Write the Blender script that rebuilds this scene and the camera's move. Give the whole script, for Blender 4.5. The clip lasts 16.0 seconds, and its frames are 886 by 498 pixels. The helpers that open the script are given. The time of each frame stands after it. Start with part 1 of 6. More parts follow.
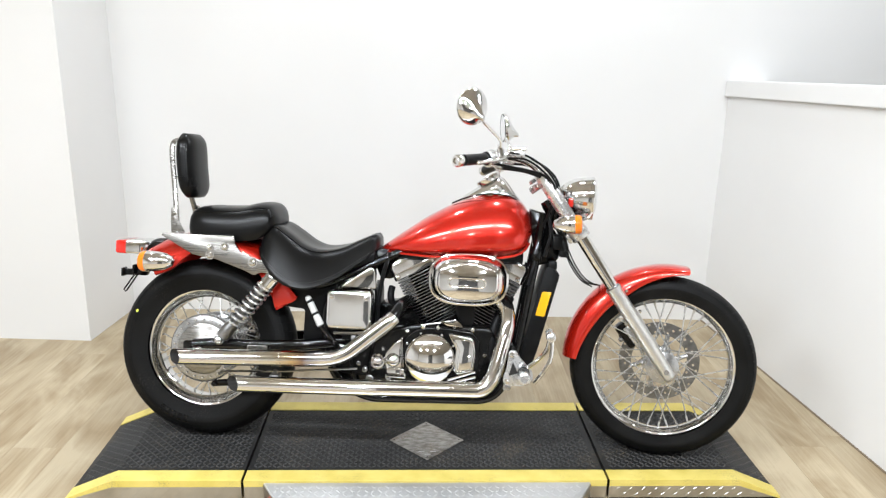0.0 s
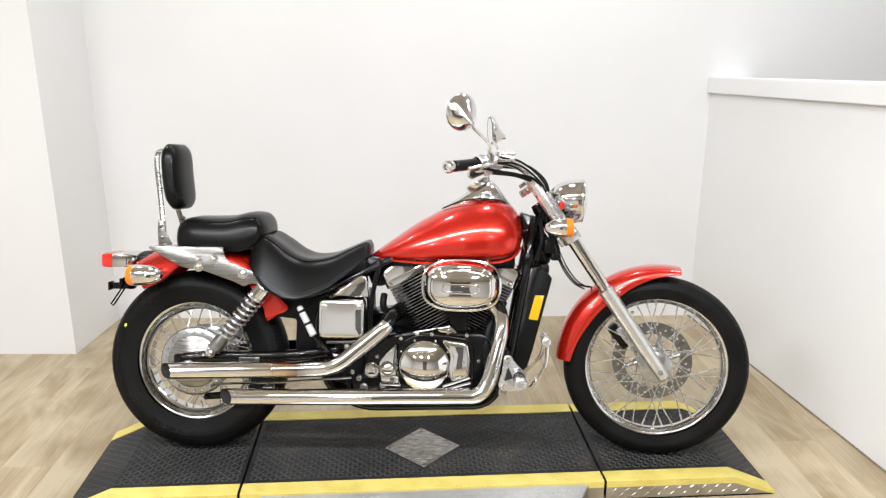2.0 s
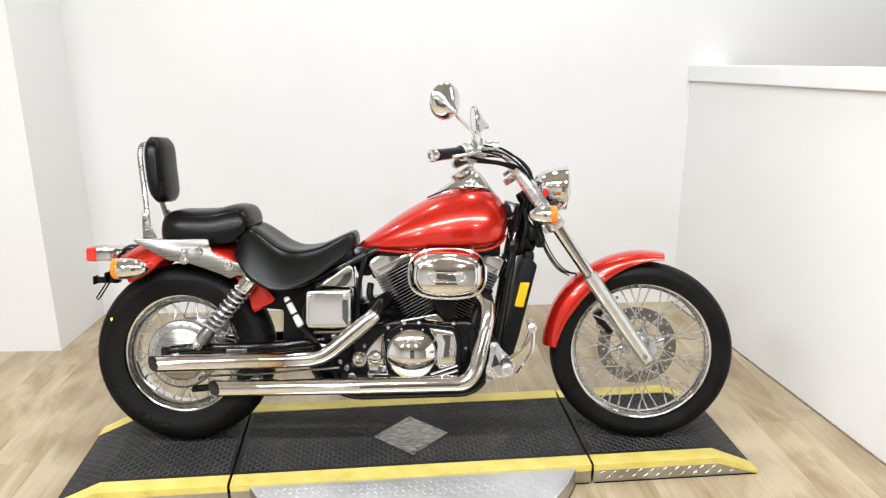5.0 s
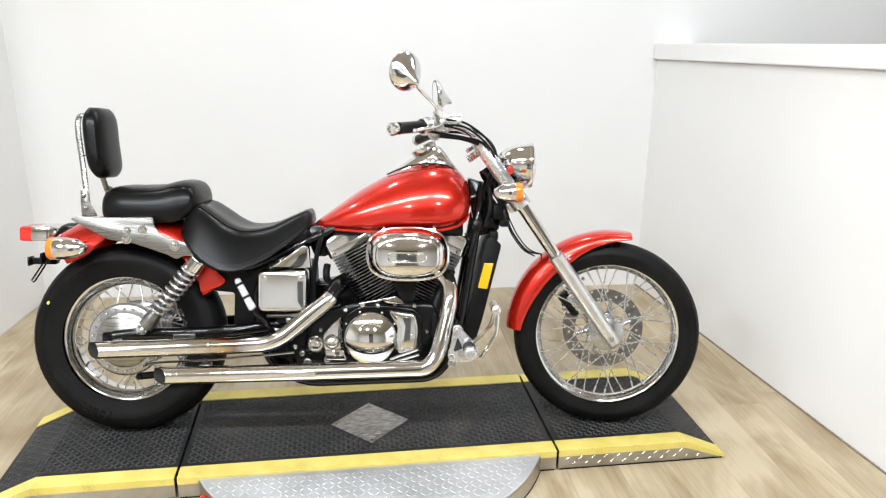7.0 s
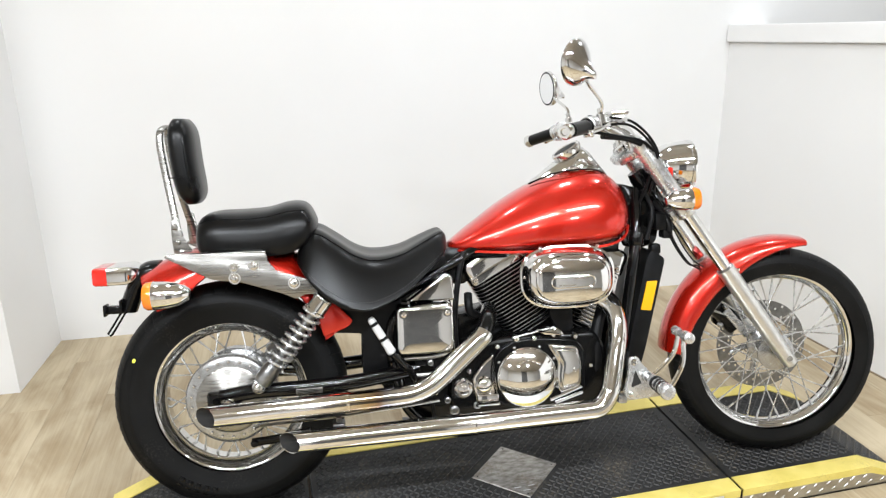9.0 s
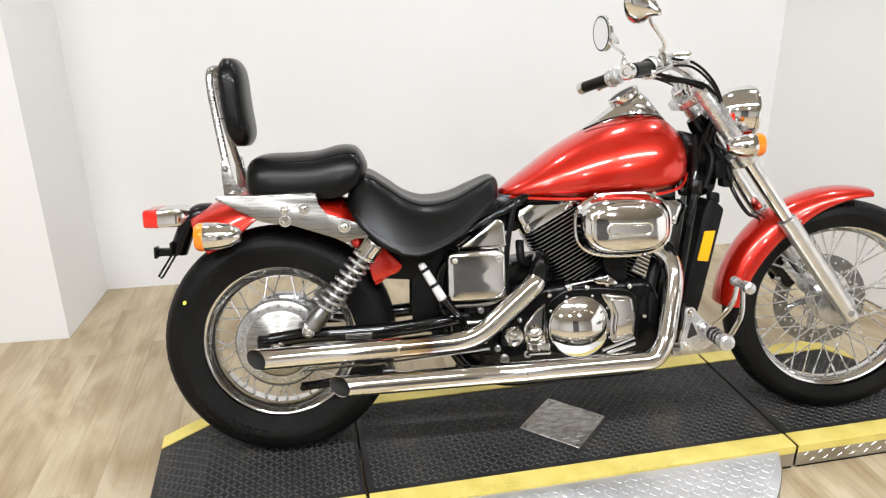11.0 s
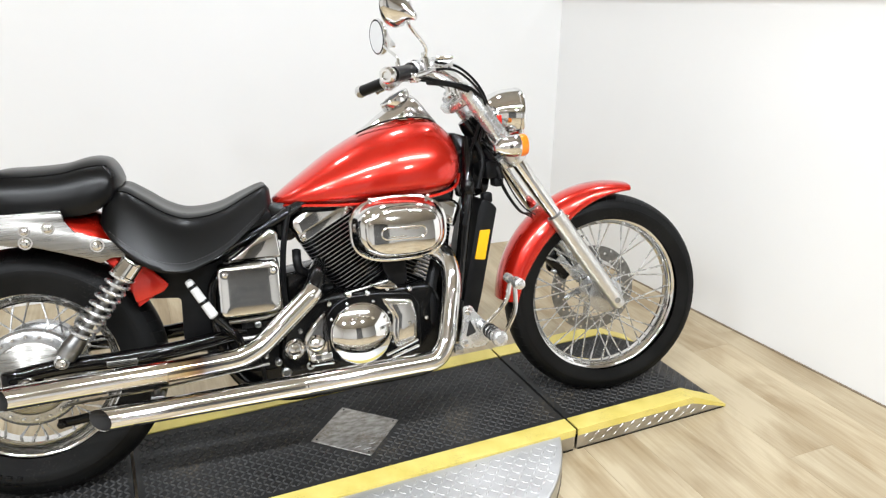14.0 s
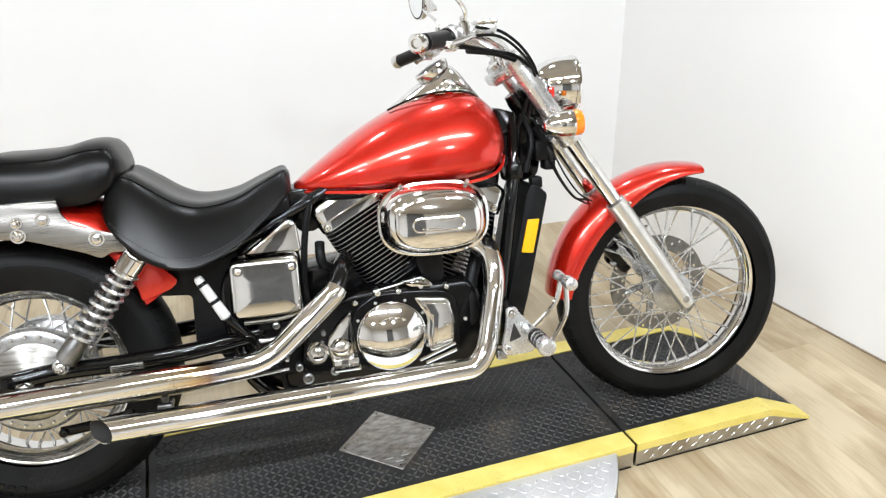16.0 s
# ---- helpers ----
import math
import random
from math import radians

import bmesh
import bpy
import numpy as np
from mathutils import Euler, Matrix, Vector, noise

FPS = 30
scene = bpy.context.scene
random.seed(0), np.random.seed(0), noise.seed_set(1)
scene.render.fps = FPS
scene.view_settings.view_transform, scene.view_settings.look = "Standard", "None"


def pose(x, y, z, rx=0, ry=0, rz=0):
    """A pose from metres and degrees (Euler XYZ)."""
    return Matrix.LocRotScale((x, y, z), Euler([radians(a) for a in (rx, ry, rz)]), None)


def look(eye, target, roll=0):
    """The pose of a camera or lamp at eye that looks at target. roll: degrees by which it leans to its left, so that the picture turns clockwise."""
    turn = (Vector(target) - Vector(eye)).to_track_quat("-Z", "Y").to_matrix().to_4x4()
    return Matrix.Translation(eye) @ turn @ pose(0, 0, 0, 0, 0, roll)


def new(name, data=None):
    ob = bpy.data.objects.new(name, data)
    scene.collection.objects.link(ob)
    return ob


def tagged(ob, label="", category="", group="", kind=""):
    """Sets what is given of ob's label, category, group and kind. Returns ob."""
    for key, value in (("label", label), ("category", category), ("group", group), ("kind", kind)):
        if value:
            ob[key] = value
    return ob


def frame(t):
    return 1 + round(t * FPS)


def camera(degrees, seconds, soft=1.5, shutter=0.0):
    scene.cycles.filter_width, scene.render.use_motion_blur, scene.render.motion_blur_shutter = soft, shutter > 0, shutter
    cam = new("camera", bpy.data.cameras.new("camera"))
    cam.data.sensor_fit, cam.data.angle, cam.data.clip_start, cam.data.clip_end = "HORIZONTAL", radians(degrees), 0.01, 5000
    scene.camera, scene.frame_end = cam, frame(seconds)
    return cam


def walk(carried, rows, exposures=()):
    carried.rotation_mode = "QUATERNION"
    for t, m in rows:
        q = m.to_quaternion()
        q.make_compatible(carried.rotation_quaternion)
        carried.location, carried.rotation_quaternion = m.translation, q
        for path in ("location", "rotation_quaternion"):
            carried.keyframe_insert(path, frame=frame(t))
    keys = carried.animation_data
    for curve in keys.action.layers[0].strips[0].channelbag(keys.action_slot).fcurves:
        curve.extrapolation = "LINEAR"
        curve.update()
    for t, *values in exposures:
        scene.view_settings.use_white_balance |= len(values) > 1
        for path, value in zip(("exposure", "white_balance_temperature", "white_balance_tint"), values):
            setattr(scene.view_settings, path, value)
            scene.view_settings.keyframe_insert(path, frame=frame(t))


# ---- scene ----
cam = camera(61.4, 16.0, soft=1.28)
PATH = [
    (0, (0.172, -2.403, 1.412), (0.061, -0.482, 0.867), 1.3),
    (0.5, (0.146, -2.39, 1.423), (0.08, -0.475, 0.85), 1.8),
    (1, (0.149, -2.386, 1.424), (0.11, -0.466, 0.865), 1.1),
    (1.5, (0.137, -2.378, 1.437), (0.084, -0.459, 0.875), 0.5),
    (2, (0.133, -2.384, 1.442), (0.074, -0.464, 0.887), 0.3),
    (2.5, (0.12, -2.401, 1.431), (0.075, -0.478, 0.882), 0.3),
    (3, (0.13, -2.401, 1.44), (0.062, -0.483, 0.878), 0.2),
    (3.5, (0.138, -2.4, 1.437), (0.07, -0.482, 0.877), -0.1),
    (5.8, (0.126, -2.404, 1.417), (0.125, -0.497, 0.816), -0.2),
    (6, (0.14, -2.402, 1.399), (0.123, -0.502, 0.774), -0.9),
    (6.5, (0.138, -2.373, 1.402), (0.197, -0.464, 0.808), -1.2),
    (7, (0.132, -2.301, 1.379), (0.218, -0.398, 0.77), 0.7),
    (7.5, (0.058, -2.126, 1.345), (0.08, -0.233, 0.699), -0.6),
    (8, (-0.072, -1.993, 1.339), (-0.065, -0.102, 0.687), 0.8),
    (8.5, (-0.296, -1.917, 1.35), (-0.019, -0.022, 0.776), -1.2),
    (9, (-0.495, -1.868, 1.354), (-0.225, 0.01, 0.723), -0.6),
    (9.2, (-0.53, -1.856, 1.344), (-0.357, 0.029, 0.698), -0.7),
    (11.3, (-0.551, -1.834, 1.289), (-0.357, 0.023, 0.571), -0.8),
    (11.5, (-0.536, -1.826, 1.303), (-0.268, 0.025, 0.596), 0.9),
    (12, (-0.495, -1.822, 1.285), (-0.103, 0.008, 0.581), 0.9),
    (12.5, (-0.46, -1.832, 1.301), (-0.016, -0.004, 0.621), 0.9),
    (13, (-0.45, -1.824, 1.305), (0.022, -0.003, 0.626), 0.4),
    (13.5, (-0.414, -1.83, 1.303), (0.124, -0.021, 0.64), 0.7),
    (14, (-0.388, -1.834, 1.287), (0.225, -0.067, 0.578), 0.8),
    (14.5, (-0.367, -1.845, 1.278), (0.31, -0.105, 0.563), 0.7),
    (15, (-0.362, -1.838, 1.274), (0.3, -0.098, 0.542), 1.0),
    (15.5, (-0.339, -1.777, 1.25), (0.283, -0.05, 0.456), 0.3),
    (16, (-0.258, -1.613, 1.258), (0.185, 0.17, 0.468), -0.7),
]
walk(cam, [(t, look(eye, target, roll)) for t, eye, target, roll in PATH],
     [(0, -0.03, 6500, 10), (1.4, -0.06, 6600, 11), (2.0, -0.10, 6700, 12), (2.6, -0.09, 6700, 12), (3.6, -0.13, 6700, 12), (5.8, -0.02, 6650, 11), (7, -0.02, 6550, 10), (9.2, -0.02, 6550, 10),
      (11.3, -0.12, 6750, 12), (12.6, -0.13, 6650, 11), (13, -0.05, 6550, 10), (13.8, -0.02, 6550, 10), (14.5, 0.05, 6500, 10), (16, 0.06, 6500, 10)])

# ---------------------------------------------------------------- light
world = bpy.data.worlds.new("world")
scene.world = world
world.use_nodes = True
world.node_tree.nodes["Background"].inputs["Color"].default_value = (0.9, 0.95, 1.0, 1)
world.node_tree.nodes["Background"].inputs["Strength"].default_value = 0.15


def ceiling_lamp(x, y, sx, sy, watts, z=2.78):
    data = bpy.data.lights.new("ceiling_light", "AREA")
    data.shape, data.size, data.size_y, data.energy = "RECTANGLE", sx, sy, watts
    data.color = (0.872, 0.932, 1.0)
    ob = new("ceiling_light", data)
    ob.location = (x, y, z)
    return ob


# ---------------------------------------------------------------- materials
def mat(name, base, rough=0.5, metal=0.0, coat=0.0, spec=0.5):
    m = bpy.data.materials.new(name)
    m.use_nodes = True
    b = m.node_tree.nodes["Principled BSDF"]
    b.inputs["Base Color"].default_value = (*base, 1)
    b.inputs["Roughness"].default_value = rough
    b.inputs["Metallic"].default_value = metal
    b.inputs["Coat Weight"].default_value = coat
    b.inputs["Coat Roughness"].default_value = 0.05
    b.inputs["Specular IOR Level"].default_value = spec
    return m


def grain(m, scale, lo, hi, detail=4, stretch=(1, 1, 1), bump=0.0, dist=0.002, bump_scale=None, rough=None, coords="Object"):
    """Colour variation between two tones, with an optional bump and roughness variation."""
    nt = m.node_tree
    n, l = nt.nodes, nt.links
    b = n["Principled BSDF"]
    tc, mp = n.new("ShaderNodeTexCoord"), n.new("ShaderNodeMapping")
    mp.inputs["Scale"].default_value = stretch
    l.new(tc.outputs[coords], mp.inputs["Vector"])
    nz = n.new("ShaderNodeTexNoise")
    nz.inputs["Scale"].default_value, nz.inputs["Detail"].default_value = scale, detail
    l.new(mp.outputs[0], nz.inputs["Vector"])
    if lo is not None:
        r = n.new("ShaderNodeValToRGB")
        r.color_ramp.elements[0].position, r.color_ramp.elements[1].position = 0.3, 0.7
        r.color_ramp.elements[0].color, r.color_ramp.elements[1].color = (*lo, 1), (*hi, 1)
        l.new(nz.outputs["Fac"], r.inputs["Fac"])
        l.new(r.outputs["Color"], b.inputs["Base Color"])
    if rough:
        mr = n.new("ShaderNodeMapRange")
        mr.inputs["To Min"].default_value, mr.inputs["To Max"].default_value = rough
        l.new(nz.outputs["Fac"], mr.inputs["Value"])
        l.new(mr.outputs[0], b.inputs["Roughness"])
    if bump:
        nb = n.new("ShaderNodeTexNoise")
        nb.inputs["Scale"].default_value, nb.inputs["Detail"].default_value = bump_scale or scale, 3
        l.new(mp.outputs[0], nb.inputs["Vector"])
        bp = n.new("ShaderNodeBump")
        bp.inputs["Strength"].default_value, bp.inputs["Distance"].default_value = bump, dist
        l.new(nb.outputs["Fac"], bp.inputs["Height"])
        l.new(bp.outputs[0], b.inputs["Normal"])
    return m


CHROME = grain(mat("chrome", (0.73, 0.725, 0.715), 0.06, 1.0), 30, None, None, rough=(0.03, 0.1))


def heat_tinted_chrome():
    """Chrome with a straw and brown heat mark that fades along x."""
    m = mat("heat_tinted_chrome", (0.73, 0.725, 0.715), 0.07, 1.0)
    n, l = m.node_tree.nodes, m.node_tree.links
    tc, sep, nz, add, mr, r = (n.new("ShaderNode" + k) for k in ("TexCoord", "SeparateXYZ", "TexNoise", "Math", "MapRange", "ValToRGB"))
    nz.inputs["Scale"].default_value = 30
    l.new(tc.outputs["Object"], sep.inputs[0])
    l.new(tc.outputs["Object"], nz.inputs["Vector"])
    add.operation = "MULTIPLY_ADD"
    add.inputs[1].default_value = 0.03
    l.new(nz.outputs["Fac"], add.inputs[0])
    l.new(sep.outputs["X"], add.inputs[2])
    mr.inputs["From Min"].default_value, mr.inputs["From Max"].default_value = -0.62, -0.34
    l.new(add.outputs[0], mr.inputs["Value"])
    e = r.color_ramp.elements
    e[0].position, e[0].color = 0.0, (0.73, 0.725, 0.715, 1)
    e[1].position, e[1].color = 1.0, (0.73, 0.725, 0.715, 1)
    for p, c in ((0.42, (0.64, 0.61, 0.53, 1)), (0.66, (0.56, 0.43, 0.26, 1)), (0.76, (0.30, 0.21, 0.17, 1)), (0.84, (0.40, 0.40, 0.45, 1))):
        k = e.new(p)
        k.color = c
    l.new(mr.outputs[0], r.inputs["Fac"])
    l.new(r.outputs["Color"], n["Principled BSDF"].inputs["Base Color"])
    return m


CHROME_HOT = heat_tinted_chrome()
ALU = grain(mat("cast_aluminium", (0.6, 0.6, 0.6), 0.33, 0.8), 60, (0.33, 0.33, 0.328), (0.47, 0.47, 0.465), rough=(0.16, 0.32), bump=0.1, bump_scale=300, dist=0.0005)
CAST = grain(mat("bright_satin_alloy", (0.7, 0.7, 0.7), 0.36, 0.82), 40, (0.53, 0.53, 0.525), (0.66, 0.66, 0.655), rough=(0.2, 0.34))
FORK = grain(mat("brushed_fork_alloy", (0.62, 0.62, 0.6), 0.34, 0.88), 25, (0.58, 0.575, 0.555), (0.68, 0.675, 0.655), rough=(0.26, 0.38))
STEEL = grain(mat("brushed_steel_plate", (0.7, 0.7, 0.68), 0.3, 0.97), 40, (0.25, 0.242, 0.226), (0.34, 0.33, 0.31), stretch=(0.2, 1, 4), rough=(0.22, 0.34))
DISC = grain(mat("dark_brake_steel", (0.5, 0.5, 0.5), 0.35, 1.0), 50, (0.20, 0.20, 0.20), (0.32, 0.32, 0.315), rough=(0.24, 0.4))
RED = grain(mat("candy_red_paint", (0.6, 0.02, 0.01), 0.25, 0.66, coat=0.9), 900, (0.48, 0.008, 0.003), (0.70, 0.025, 0.009), detail=1)
VINYL = grain(mat("black_seat_vinyl", (0.012, 0.012, 0.0125), 0.4, spec=0.21), 6, (0.002, 0.002, 0.002), (0.005, 0.005, 0.005), bump=0.12, bump_scale=420, dist=0.0004, rough=(0.23, 0.36))
RUBBER = grain(mat("tyre_rubber", (0.018, 0.018, 0.018), 0.62, spec=0.15), 9, (0.002, 0.002, 0.002), (0.006, 0.006, 0.0059), bump=0.15, bump_scale=260, dist=0.0008, rough=(0.42, 0.62))
BLACK = grain(mat("gloss_black_paint", (0.012, 0.012, 0.013), 0.07, 0.0, coat=0.0, spec=0.4), 20, (0.0015, 0.0015, 0.0017), (0.003, 0.003, 0.003))
SATIN = grain(mat("satin_black_metal", (0.02, 0.02, 0.02), 0.3, spec=0.26), 30, (0.002, 0.002, 0.002), (0.004, 0.004, 0.004), rough=(0.10, 0.26))
PLASTIC = grain(mat("black_plastic", (0.025, 0.025, 0.027), 0.42, spec=0.14), 25, (0.003, 0.003, 0.0033), (0.007, 0.007, 0.0073))
FIN = mat("fin_edge_alloy", (0.62, 0.62, 0.61), 0.30, 1.0)
STITCH = mat("grey_thread", (0.022, 0.022, 0.022), 0.6)
PEG = grain(mat("white_peg_rubber", (0.6, 0.6, 0.59), 0.4), 40, (0.48, 0.48, 0.47), (0.62, 0.62, 0.61))
ORANGE = mat("amber_lens", (0.85, 0.20, 0.01), 0.12, coat=0.5)
REDLENS = mat("red_lens", (0.62, 0.02, 0.012), 0.12, coat=0.5)
YELLOWREF = mat("yellow_reflector", (0.78, 0.40, 0.008), 0.2)
GLASS = mat("mirror_glass", (0.9, 0.91, 0.92), 0.02, 1.0)
DOT = mat("paint_mark", (0.75, 0.78, 0.08), 0.5)
HOLE = mat("opening_black", (0.012, 0.011, 0.010), 0.85)
WALL = grain(mat("white_wall_paint", (0.8, 0.79, 0.775), 0.6), 1.3, (0.755, 0.75, 0.74), (0.785, 0.78, 0.772), bump=0.06, bump_scale=240, dist=0.0006)
CEIL = grain(mat("ceiling_tile_paint", (0.55, 0.52, 0.46), 0.85), 0.8, (0.50, 0.47, 0.415), (0.58, 0.55, 0.495))
DARKWALL = grain(mat("dark_reflection_grey", (0.13, 0.13, 0.133), 0.7), 2, (0.10, 0.102, 0.105), (0.15, 0.15, 0.153))
DECK = grain(mat("black_rubber_deck", (0.035, 0.035, 0.036), 0.55, spec=0.2), 5, (0.012, 0.0118, 0.0115), (0.026, 0.0255, 0.025), rough=(0.4, 0.6), bump=0.1, bump_scale=200, dist=0.0006)
LUG = grain(mat("worn_rubber_tread", (0.05, 0.05, 0.05), 0.42, spec=0.3), 7, (0.030, 0.0295, 0.029), (0.062, 0.061, 0.060), rough=(0.34, 0.52))
YELLOW = grain(mat("safety_yellow_paint", (0.75, 0.55, 0.03), 0.5), 14, (0.58, 0.465, 0.10), (0.70, 0.575, 0.165), rough=(0.4, 0.62), bump=0.1, bump_scale=90)
CHECKER = grain(mat("aluminium_tread_plate", (0.62, 0.62, 0.61), 0.4, 0.7), 8, (0.56, 0.56, 0.56), (0.68, 0.68, 0.68), rough=(0.34, 0.5))
# darker, warmer copy of the tread plate: the floor's reflection is in its colour
SIDEPLATE = grain(mat("aluminium_darkened_side", (0.5, 0.49, 0.47), 0.3, 1.0), 12, (0.42, 0.41, 0.385), (0.56, 0.55, 0.53), rough=(0.22, 0.4))
WORN = grain(mat("worn_steel_badge", (0.42, 0.41, 0.39), 0.38, 0.9), 30, (0.17, 0.155, 0.135), (0.50, 0.485, 0.46), detail=10, stretch=(1, 2.4, 1), rough=(0.26, 0.55))


def dusted(m, colour, scale, start):
    """Dry dust and scuffs that lie in patches over a material."""
    n, l = m.node_tree.nodes, m.node_tree.links
    base = n["Principled BSDF"].inputs["Base Color"]
    src = base.links[0].from_socket
    tc, big, fine, mul, mr, mix = (n.new("ShaderNode" + k) for k in ("TexCoord", "TexNoise", "TexNoise", "Math", "MapRange", "MixRGB"))
    big.inputs["Scale"].default_value, big.inputs["Detail"].default_value = scale, 3
    fine.inputs["Scale"].default_value, fine.inputs["Detail"].default_value = scale * 22, 4
    mul.operation = "MULTIPLY"
    for k, nz in enumerate((big, fine)):
        l.new(tc.outputs["Object"], nz.inputs["Vector"])
        l.new(nz.outputs["Fac"], mul.inputs[k])
    mr.inputs["From Min"].default_value, mr.inputs["From Max"].default_value = start, start + 0.16
    mr.inputs["To Max"].default_value = 0.75
    l.new(mul.outputs[0], mr.inputs["Value"])
    l.new(mr.outputs[0], mix.inputs["Fac"])
    l.new(src, mix.inputs["Color1"])
    mix.inputs["Color2"].default_value = (*colour, 1)
    l.new(mix.outputs[0], base)


dusted(DECK, (0.085, 0.068, 0.046), 5.0, 0.31)
dusted(LUG, (0.115, 0.092, 0.062), 5.0, 0.31)
dusted(YELLOW, (0.26, 0.20, 0.07), 11.0, 0.33)
dusted(WORN, (0.20, 0.15, 0.095), 9.0, 0.27)
dusted(RUBBER, (0.024, 0.022, 0.020), 7.0, 0.33)


def plank_material():
    m = mat("oak_vinyl_plank", (0.5, 0.4, 0.28), 0.42)
    nt = m.node_tree
    n, l = nt.nodes, nt.links
    b = n["Principled BSDF"]
    tc, mp, oi = n.new("ShaderNodeTexCoord"), n.new("ShaderNodeMapping"), n.new("ShaderNodeObjectInfo")
    add = n.new("ShaderNodeVectorMath")
    mul = n.new("ShaderNodeMath")
    mul.operation = "MULTIPLY"
    mul.inputs[1].default_value = 37.0
    l.new(oi.outputs["Random"], mul.inputs[0])
    l.new(tc.outputs["Object"], add.inputs[0])
    l.new(mul.outputs[0], add.inputs[1])
    mp.inputs["Scale"].default_value = (1.5, 4, 1)
    l.new(add.outputs[0], mp.inputs["Vector"])
    nz = n.new("ShaderNodeTexNoise")
    nz.inputs["Scale"].default_value, nz.inputs["Detail"].default_value, nz.inputs["Distortion"].default_value = 1.6, 7, 0.8
    l.new(mp.outputs[0], nz.inputs["Vector"])
    mp2, nz2, mix = n.new("ShaderNodeMapping"), n.new("ShaderNodeTexNoise"), n.new("ShaderNodeMath")
    mp2.inputs["Scale"].default_value = (2.2, 60, 1)
    l.new(add.outputs[0], mp2.inputs["Vector"])
    nz2.inputs["Scale"].default_value, nz2.inputs["Detail"].default_value = 1.8, 5
    l.new(mp2.outputs[0], nz2.inputs["Vector"])
    mix.operation = "MULTIPLY_ADD"
    mix.inputs[1].default_value = 0.24
    l.new(nz2.outputs["Fac"], mix.inputs[0])
    half = n.new("ShaderNodeMath")
    half.operation = "MULTIPLY"
    half.inputs[1].default_value = 0.78
    l.new(nz.outputs["Fac"], half.inputs[0])
    l.new(half.outputs[0], mix.inputs[2])
    r = n.new("ShaderNodeValToRGB")
    e = r.color_ramp.elements
    e[0].position, e[1].position = 0.37, 0.62
    e[0].color, e[1].color = (0.268, 0.196, 0.108, 1), (0.455, 0.376, 0.252, 1)
    l.new(mix.outputs[0], r.inputs["Fac"])
    hsv = n.new("ShaderNodeHueSaturation")
    mr = n.new("ShaderNodeMapRange")
    mr.inputs["To Min"].default_value, mr.inputs["To Max"].default_value = 0.90, 1.07
    l.new(oi.outputs["Random"], mr.inputs["Value"])
    l.new(mr.outputs[0], hsv.inputs["Value"])
    l.new(r.outputs["Color"], hsv.inputs["Color"])
    l.new(hsv.outputs[0], b.inputs["Base Color"])
    bp = n.new("ShaderNodeBump")
    bp.inputs["Strength"].default_value, bp.inputs["Distance"].default_value = 0.12, 0.001
    l.new(nz.outputs["Fac"], bp.inputs["Height"])
    l.new(bp.outputs[0], b.inputs["Normal"])
    return m


PLANK = plank_material()
FLOOR_SHADOW = grain(mat("floor_shadow_brown", (0.2, 0.16, 0.11), 0.7), 20, (0.17, 0.13, 0.085), (0.26, 0.2, 0.14))


# ---------------------------------------------------------------- mesh tools
def mesh_of(bm, name, material, smooth=True, angle=40):
    me = bpy.data.meshes.new(name)
    bmesh.ops.recalc_face_normals(bm, faces=bm.faces)
    bm.to_mesh(me)
    bm.free()
    me.materials.append(material)
    if smooth:
        me.shade_smooth()
        me.set_sharp_from_angle(angle=radians(angle))
    return me


PLACE = None


def part(name, bm, material, parent, label="", smooth=True, angle=40, kind=""):
    if PLACE is not None:
        bmesh.ops.transform(bm, matrix=PLACE, verts=bm.verts)
    ob = new(name, mesh_of(bm, name, material, smooth, angle))
    ob.parent = parent
    return tagged(ob, label=label, kind=kind)


def box(bm, lo, hi, bevel=0.0, m=None, segs=2):
    c = [(a + b) / 2 for a, b in zip(lo, hi)]
    s = [b - a for a, b in zip(lo, hi)]
    r = bmesh.ops.create_cube(bm, size=1.0, matrix=Matrix.LocRotScale(c, None, s))
    vs = r["verts"]
    if bevel:
        es = list({e for v in vs for e in v.link_edges})
        o = bmesh.ops.bevel(bm, geom=es, offset=bevel, segments=segs, affect="EDGES", profile=0.5)
        vs = list({v for f in o["faces"] for v in f.verts} | {v for v in vs if v.is_valid})
    if m is not None:
        bmesh.ops.transform(bm, matrix=m, verts=vs)
    return bm


def frame_from(d):
    d = Vector(d).normalized()
    up = Vector((0, 1, 0)) if abs(d.y) < 0.9 else Vector((1, 0, 0))
    a = d.cross(up).normalized()
    return d, a, d.cross(a).normalized()


def lathe(bm, origin, axis, profile, segs=32, cap=True):
    """profile: (distance along the axis, radius)."""
    d, a, b = frame_from(axis)
    o = Vector(origin)
    rings = []
    for h, r in profile:
        rings.append([bm.verts.new(o + d * h + (a * math.cos(2 * math.pi * i / segs) + b * math.sin(2 * math.pi * i / segs)) * max(r, 1e-5)) for i in range(segs)])
    for p, q in zip(rings, rings[1:]):
        for i in range(segs):
            j = (i + 1) % segs
            bm.faces.new((p[i], p[j], q[j], q[i]))
    if cap:
        bm.faces.new(rings[0])
        bm.faces.new(rings[-1])
    return bm


